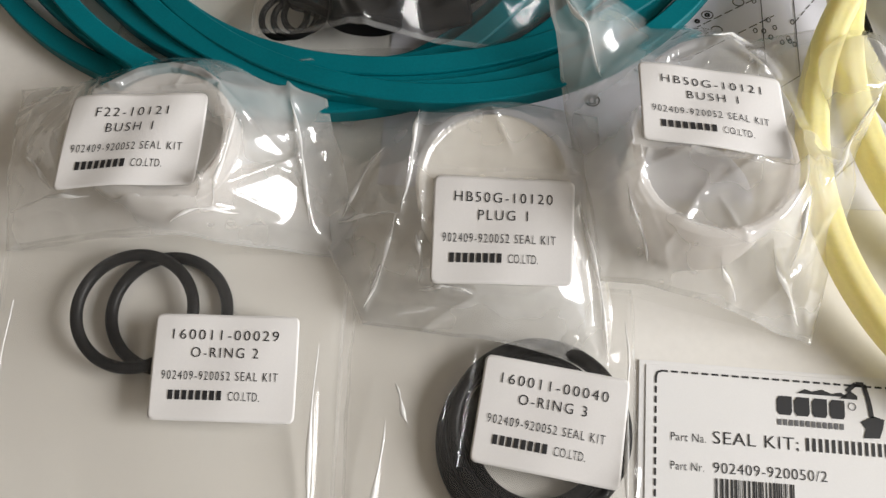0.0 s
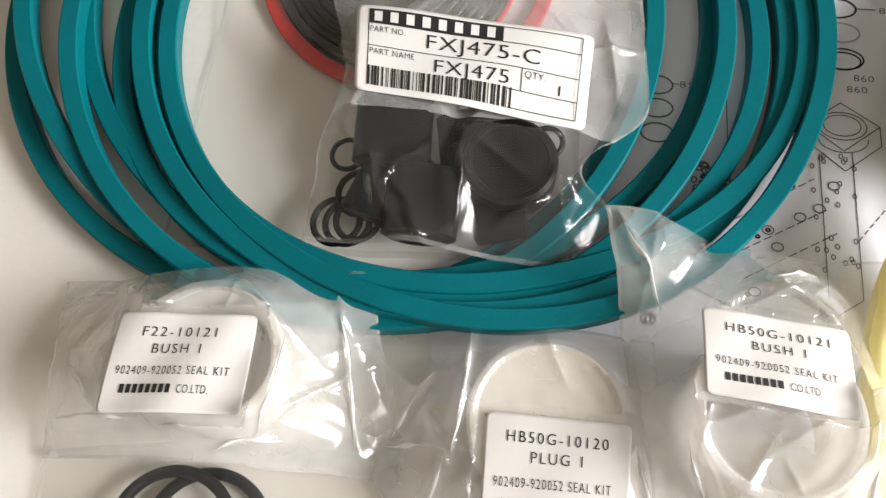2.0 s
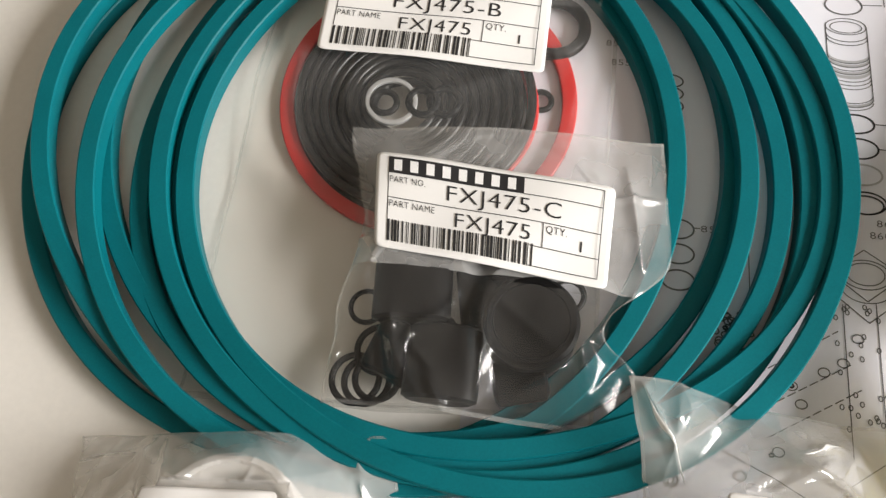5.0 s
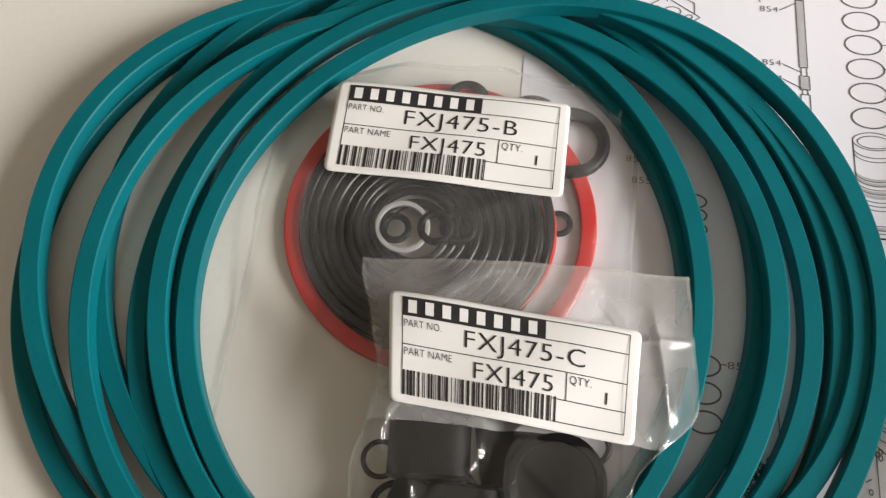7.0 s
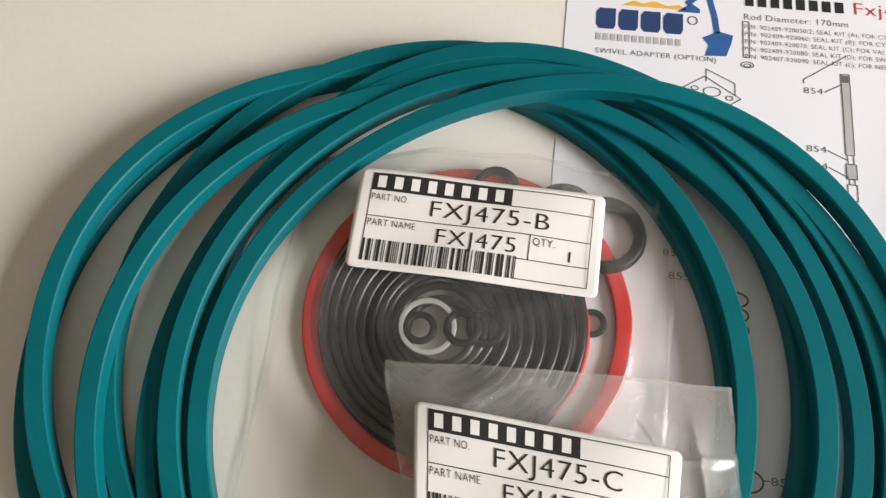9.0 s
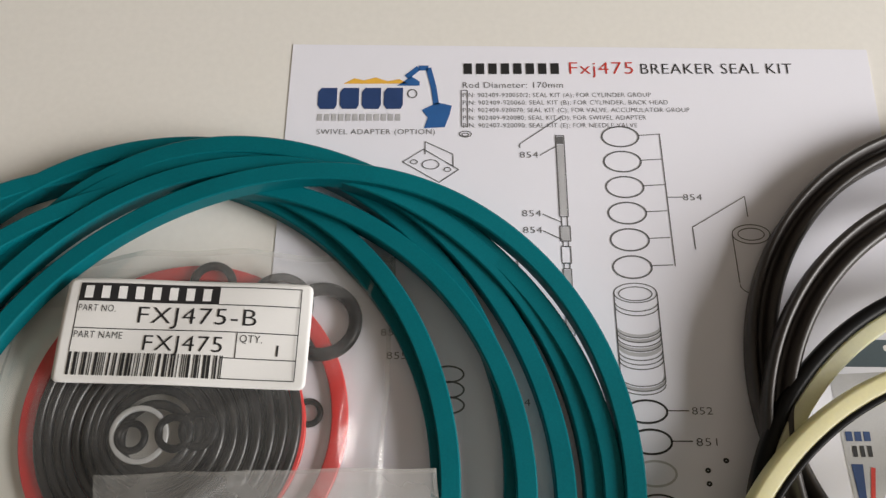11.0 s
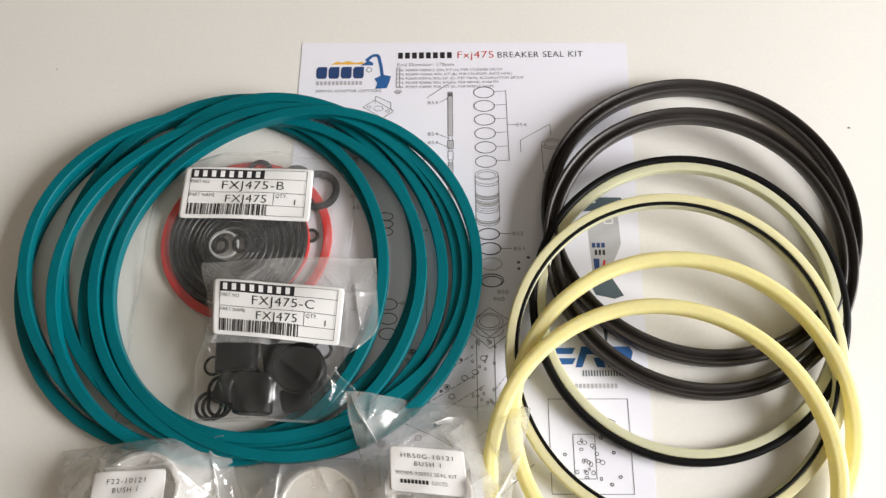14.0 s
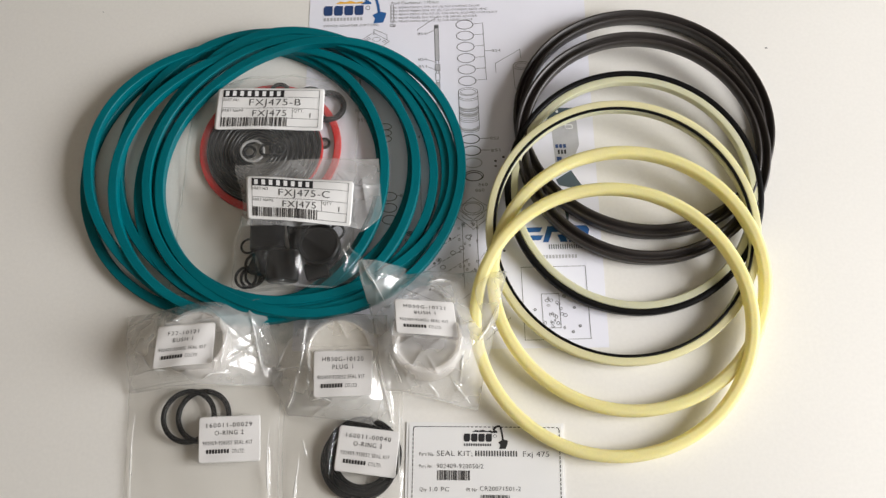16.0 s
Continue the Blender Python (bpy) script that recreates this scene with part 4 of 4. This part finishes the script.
for k, r in enumerate((0.0395, 0.0355, 0.0318, 0.0282, 0.0246, 0.0212, 0.0176, 0.0140)):
    solid("o_ring", ring_mesh("o_ring", round_wire(0.0012), r, BLACK, None, 110), "black rubber o-ring in the lower layer of the bag", "o-ring", "rings in the flat bag", pose(-0.0335 - 0.0006 * k, -0.1412, 0.0009))
solid("backup_ring", ring_mesh("backup_ring", rounded(0.0017, 0.0016, 0.0004), 0.0080, GREY_RING, None, 70), "small light grey ring on the black rings in the bag", "seal ring", "rings in the flat bag",
      pose(-0.0407, -0.1424, 0.0072, 2, 3))
for x, y, r, w, z in ((-0.0428, -0.1432, 0.0052, 0.0011, 0.0074), (-0.0300, -0.1420, 0.0060, 0.0012, 0.0068), (-0.0228, -0.1412, 0.0062, 0.0012, 0.0066), (0.0095, -0.1352, 0.0046, 0.0010, 0.0010),
                      (-0.0232, -0.0935, 0.0078, 0.0014, 0.0034), (0.0125, -0.1060, 0.0132, 0.0022, 0.0010), (-0.0010, -0.1010, 0.0110, 0.0016, 0.0034)):
    solid("o_ring", ring_mesh("o_ring", round_wire(w), r - w, BLACK, None, 80), "small black rubber o-ring inside the clear bag", "o-ring",
          "rings in the flat bag", pose(x, y, z))

settle(since, 1.0047, 1.52, 0.0027, -0.0013)

# ---- the bag with plugs, on top of the flat bag ----
since = len(MADE)
bag_c = thing("zip_bag", "clear plastic bag of black rubber plugs with a label", "bag", "labelled zip bags")
LABEL_C = ((-0.0409, -0.1681, 0.0199), (0.034, -0.1751, 0.02), (0.0319, -0.2084, 0.0204), (-0.0371, -0.2021, 0.0262))
QUAD_C = ((-0.0512, -0.1553), (0.0500, -0.1535), (0.0420, -0.2500), (-0.0485, -0.2475))
back_film(((-0.0490, -0.1565), (0.0440, -0.1565), (0.0310, -0.2450), (-0.0450, -0.2450)), 0.0094, FILM_BACK, bag_c)
bag_film("front_film", QUAD_C, [(-0.025, -0.211, 0.014, 0.0140), (0.0105, -0.220, 0.0155, 0.0138), (-0.0135, -0.234, 0.0125, 0.0132), (-0.041, -0.238, 0.006, 0.0060), (0.0, -0.188, 0.034, 0.0052),
                                (0.042, -0.225, 0.004, 0.0040)],
         [((-0.0020, -0.218), (-0.0040, -0.244), 0.0022, 0.0010), ((0.0080, -0.2400), (0.022, -0.2330), 0.0022, 0.0010), ((0.028, -0.2250), (0.042, -0.2320), 0.0030, 0.0012),
          ((0.0415, -0.206), (0.0284, -0.2246), 0.0025, 0.0012), ((0.030, -0.178), (0.0500, -0.1745), 0.0018, 0.0011), ((-0.036, -0.228), (-0.033, -0.247), 0.0018, 0.0012),
          ((-0.047, -0.18), (-0.040, -0.20), 0.0020, 0.0013), ((0.024, -0.21), (0.022, -0.20), 0.002, 0.001),
          ((-0.0040, -0.216), (-0.0052, -0.240), 0.0046, 0.0030), ((-0.030, -0.222), (-0.026, -0.243), 0.0034, 0.0020), ((-0.043, -0.212), (-0.046, -0.240), 0.0034, 0.0022),
          ((0.024, -0.222), (0.027, -0.240), 0.0034, 0.0020), ((-0.018, -0.240), (-0.012, -0.249), 0.0030, 0.0018), ((0.038, -0.165), (0.043, -0.198), 0.0030, 0.0022)],
         5.0, FILM_C, bag_c, 0.0104, 0.0013, 30.0, 0.022, folds=10, under=(LABEL_C,), head=(FILM_HEAD, 0.56),
         sides=(((0, 0), (0.42, 0.0080), (0.75, 0.0026), (1, 0)), ((0, 0), (0.20, 0.0030), (0.42, 0.0055), (0.70, -0.0125), (0.82, -0.0018), (1, 0))))
kit_label(bag_c, LABEL_C, "FXJ475-C", 0.0012, 12)


def plug_mesh(r, h):
    return lathe_mesh("rubber_plug", [(0, 0), (r - 0.0012, 0), (r, 0.0012), (r, h - 0.0012), (r - 0.0012, h), (r * 0.8, h), (r * 0.78, h - 0.0006), (0, h - 0.0006)], BLACK, 64)


WORDS = "black rubber plug inside the clear bag"
solid("rubber_plug", plug_mesh(0.0142, 0.0125), WORDS + ", lying flat", "plug", "plugs in the bag", pose(0.0105, -0.2200, 0.0097))
for x, y, r, h, rz in ((-0.0252, -0.2085, 0.0064, 0.0265, 92), (-0.0140, -0.2335, 0.0060, 0.0225, 88), (0.0075, -0.1970, 0.0056, 0.0250, 84), (0.0085, -0.2362, 0.0036, 0.0160, 14), (-0.0030, -0.2120, 0.0045, 0.0200, 100), (-0.0290, -0.2300, 0.0040, 0.0170, 70)):
    at = pose(x, y, 0.0097 + r, 0, 0, rz) @ pose(0, 0, 0, 0, 90, 0) @ pose(0, 0, -h / 2)
    block = lathe_mesh("rubber_bush", [(0, 0), (r - 0.001, 0), (r, 0.001), (r, h - 0.001), (r - 0.001, h), (0, h)], BLACK, 56)
    block.transform(Matrix.Diagonal((1, 1.85, 1, 1)))
    solid("rubber_bush", block, "black rubber bush lying on its side in the clear bag", "bush", "plugs in the bag", at)
for x, y, r, w in ((-0.0390, -0.2165, 0.0050, 0.0008), (-0.0395, -0.2390, 0.0072, 0.0010), (-0.0360, -0.2395, 0.0068, 0.0010), (-0.0330, -0.2385, 0.0066, 0.0010), (-0.0330, -0.2300, 0.0070, 0.0010),
                   (0.0215, -0.2080, 0.0050, 0.0009), (-0.0215, -0.2290, 0.0120, 0.0012)):
    solid("o_ring", ring_mesh("o_ring", round_wire(w), r, BLACK, None, 70), "small black rubber o-ring beside the plugs in the bag", "o-ring", "plugs in the bag",
          pose(x, y, 0.0099 + 200 * (0.04 + x) * 0.0012 * (y < -0.225), 0, -8, 0))

settle(since, 1.0, 1.14, 0.0031, -0.0017)

# ---- five crinkled bags with small parts ----
since = len(MADE)
GROUP = "small labelled bags"


def small_bag(label, quad, supports, creases, seed, base, sticker_quad, material=None, **more):
    ob = thing("small_bag", label, "bag", GROUP)
    back_film(quad, base, FILM_BACK, ob)
    bag_film("front_film", quad, supports, creases, seed, material or FILM_S, ob, base + 0.0004, under=(sticker_quad,), **more)
    return ob


quad = ((-0.0672, -0.3335, 0.0080), (-0.0273, -0.3325, 0.0060), (-0.0262, -0.3622, 0.0056), (-0.0659, -0.3629, 0.0078))
bag = small_bag("crinkled clear bag with two black o-rings and a white label", ((-0.1172, -0.3130), (-0.0150, -0.3000), (-0.0140, -0.4020), (-0.1140, -0.4020)),
                [(-0.0705, -0.332, 0.021, 0.0070), (-0.047, -0.348, 0.020, 0.0052)],
                [((-0.112, -0.33), (-0.110, -0.39), 0.0012, 0.0014), ((-0.022, -0.34), (-0.020, -0.40), 0.0012, 0.0012)], 21.0, 0.0004, sticker_quad=quad, material=FILM_O, crease_depth=0.0007, size=20.0, folds=3)
small_label(bag, quad, "160011-00029", "O-RING 2", 0.0004)
for x, y, z in ((-0.0748, -0.3322, 0.0033), (-0.0658, -0.3318, 0.0005)):
    solid("o_ring", ring_mesh("o_ring", round_wire(0.00175), 0.0183 - 0.00175, BLACK, None, 140), "black rubber o-ring inside a crinkled clear bag", "o-ring", "bagged o-rings", pose(x, y, z, 0, 1.5, 0))

quad = ((0.0253, -0.3412, 0.0086), (0.0644, -0.3468, 0.0082), (0.0610, -0.3760, 0.0080), (0.0216, -0.3700, 0.0084))
bag = small_bag("crinkled clear bag with three black o-rings and a white label", ((-0.0137, -0.3180), (0.0660, -0.3200), (0.0660, -0.4020), (-0.0116, -0.4020)),
                [(0.0395, -0.361, 0.028, 0.0076)],
                [((-0.002, -0.360), (-0.004, -0.395), 0.0018, 0.0012), ((0.063, -0.33), (0.064, -0.39), 0.0016, 0.0010), ((0.0, -0.350), (0.006, -0.362), 0.0022, 0.0014),
                 ((0.010, -0.327), (-0.008, -0.333), 0.0016, 0.0010)], 26.0, 0.0007, sticker_quad=quad, material=FILM_O, crease_depth=0.0010, size=28.0, folds=8)
small_label(bag, quad, "160011-00040", "O-RING 3", 0.0003)
for x, y, z, r in ((0.0375, -0.3642, 0.0008, 0.0252), (0.0400, -0.3608, 0.0031, 0.0252), (0.0398, -0.3622, 0.0008, 0.0208)):
    solid("o_ring", ring_mesh("o_ring", round_wire(0.0022), r - 0.0022, BLACK, None, 120), "thick black rubber o-ring inside a crinkled clear bag", "o-ring", "bagged o-rings", pose(x, y, z, 0, 0.4, 0))

quad = ((-0.0925, -0.2770, 0.0272), (-0.0545, -0.2752, 0.0278), (-0.0555, -0.3020, 0.0268), (-0.0945, -0.3046, 0.0262))
bag = small_bag("crinkled clear bag with a white plastic bush and a white label", ((-0.1230, -0.2620), (-0.0270, -0.2560), (-0.0120, -0.3130), (-0.1160, -0.3150)),
                [(-0.0668, -0.2862, 0.0200, 0.0250), (-0.092, -0.290, 0.006, 0.020), (-0.030, -0.262, 0.006, 0.014)],
                [((-0.110, -0.29), (-0.097, -0.302), 0.0030, 0.0012), ((-0.115, -0.305), (-0.085, -0.304), 0.0022, 0.0010), ((-0.046, -0.28), (-0.050, -0.307), 0.0026, 0.0012),
                 ((-0.034, -0.270), (-0.026, -0.305), 0.0030, 0.0014), ((-0.062, -0.311), (-0.045, -0.306), 0.0026, 0.0010), ((-0.121, -0.27), (-0.100, -0.266), 0.002, 0.0012)],
                31.0, 0.0010, sticker_quad=quad, crease_depth=0.0032, size=40.0, folds=18)
small_label(bag, quad, "F22-10121", "BUSH 1", 0.0012)


def bush_mesh(outer, inner, h):
    return lathe_mesh("plastic_bush", [(inner, 0), (outer - 0.001, 0), (outer, 0.001), (outer, h - 0.0068), (outer - 0.0007, h - 0.0062), (outer - 0.0007, h - 0.0052), (outer + 0.0004, h - 0.0044), (outer + 0.0004, h - 0.0016), (outer - 0.0004, h - 0.0004), (outer - 0.0016, h), (inner + 0.001, h), (inner, h - 0.001), (inner, 0)], WHITE_PL, 90)


solid("plastic_bush", bush_mesh(0.0198, 0.0163, 0.0225), "white plastic bush standing in a crinkled clear bag", "bush", "bagged plastic parts", pose(-0.0668, -0.2862, 0.0016))

quad = ((0.0092, -0.2943, 0.0212), (0.0479, -0.2951, 0.0212), (0.0473, -0.3248, 0.0208), (0.0094, -0.3253, 0.0206))
bag = small_bag("crinkled clear bag with a round ivory plug and a white label", ((-0.0440, -0.2700), (0.0560, -0.2680), (0.0600, -0.3430), (-0.0100, -0.3330)),
                [(0.0255, -0.2950, 0.0215, 0.0185), (0.029, -0.312, 0.014, 0.0180)],
                [((0.0045, -0.2680), (0.0005, -0.3055), 0.0042, 0.0009), ((0.0000, -0.3050), (-0.0095, -0.3290), 0.0034, 0.0010), ((-0.0185, -0.3035), (0.0, -0.3055), 0.0020, 0.0009),
                 ((-0.0180, -0.3030), (-0.0060, -0.2830), 0.0026, 0.0011), ((0.0055, -0.310), (0.0060, -0.3235), 0.0030, 0.0010), ((0.0060, -0.3245), (0.0210, -0.3275), 0.0030, 0.0009),
                 ((0.0500, -0.300), (0.0590, -0.3400), 0.0026, 0.0010)],
                36.0, 0.0013, sticker_quad=quad, crease_depth=0.0027, size=36.0, folds=14)
small_label(bag, quad, "HB50G-10120", "PLUG 1", 0.0004)
solid("plastic_plug", lathe_mesh("plastic_plug", [(0, 0), (0.0206, 0), (0.0216, 0.001), (0.0216, 0.0165), (0.0206, 0.0175), (0, 0.0175)], BEIGE_PL, 90),
      "round ivory plastic plug lying in a crinkled clear bag", "plug", "bagged plastic parts", pose(0.0254, -0.2952, 0.0018))

quad = ((0.0631, -0.2650, 0.0348), (0.1016, -0.2678, 0.0318), (0.1039, -0.2912, 0.0315), (0.0642, -0.2876, 0.0342))
bag = small_bag("crinkled clear bag with a hollow white bush and a white label", ((0.0385, -0.2350), (0.1390, -0.2420), (0.1150, -0.3340), (0.0560, -0.3200)),
                [(0.0838, -0.2915, 0.0225, 0.0290), (0.083, -0.275, 0.018, 0.0300), (0.045, -0.243, 0.010, 0.0260), (0.128, -0.258, 0.008, 0.0230), (0.116, -0.29, 0.004, 0.018)],
                [((0.042, -0.238), (0.055, -0.262), 0.0030, 0.0012), ((0.100, -0.2480), (0.085, -0.252), 0.0030, 0.0014), ((0.115, -0.295), (0.132, -0.268), 0.0030, 0.0010),
                 ((0.060, -0.300), (0.066, -0.318), 0.0030, 0.0012), ((0.098, -0.315), (0.110, -0.330), 0.0026, 0.0012), ((0.084, -0.318), (0.09, -0.327), 0.0026, 0.0012),
                 ((0.108, -0.300), (0.104, -0.318), 0.0026, 0.001)],
                41.0, 0.0016, sticker_quad=quad, crease_depth=0.0032, size=38.0, folds=18)
small_label(bag, quad, "HB50G-10121", "BUSH 1", 0.0008)
solid("plastic_bush", bush_mesh(0.0222, 0.0186, 0.0285), "hollow white plastic bush standing in a crinkled clear bag", "bush", "bagged plastic parts", pose(0.0838, -0.2912, 0.0022))

settle(since, 0.982, 1.11, 0.0033, -0.0061)

# ---- specks and a pencil mark on the table ----
rnd = random.Random(3)
for x, y, r in ((0.3445, -0.0620, 0.0011), (0.3120, 0.0350, 0.0006), (-0.0990, -0.3690, 0.0006), (-0.1600, -0.0200, 0.0005)):
    pts = [(x + r * rnd.uniform(0.5, 1.2) * math.cos(a * 0.7), y + r * rnd.uniform(0.4, 0.9) * math.sin(a * 0.7)) for a in range(9)]
    speck = Print().poly(*pts).make("speck", GREY_INK, None, lambda u, v, lift: (u, v, lift), "", 0.0002)
    tagged(speck, "tiny dark speck of dirt on the white table", "dirt", "specks")
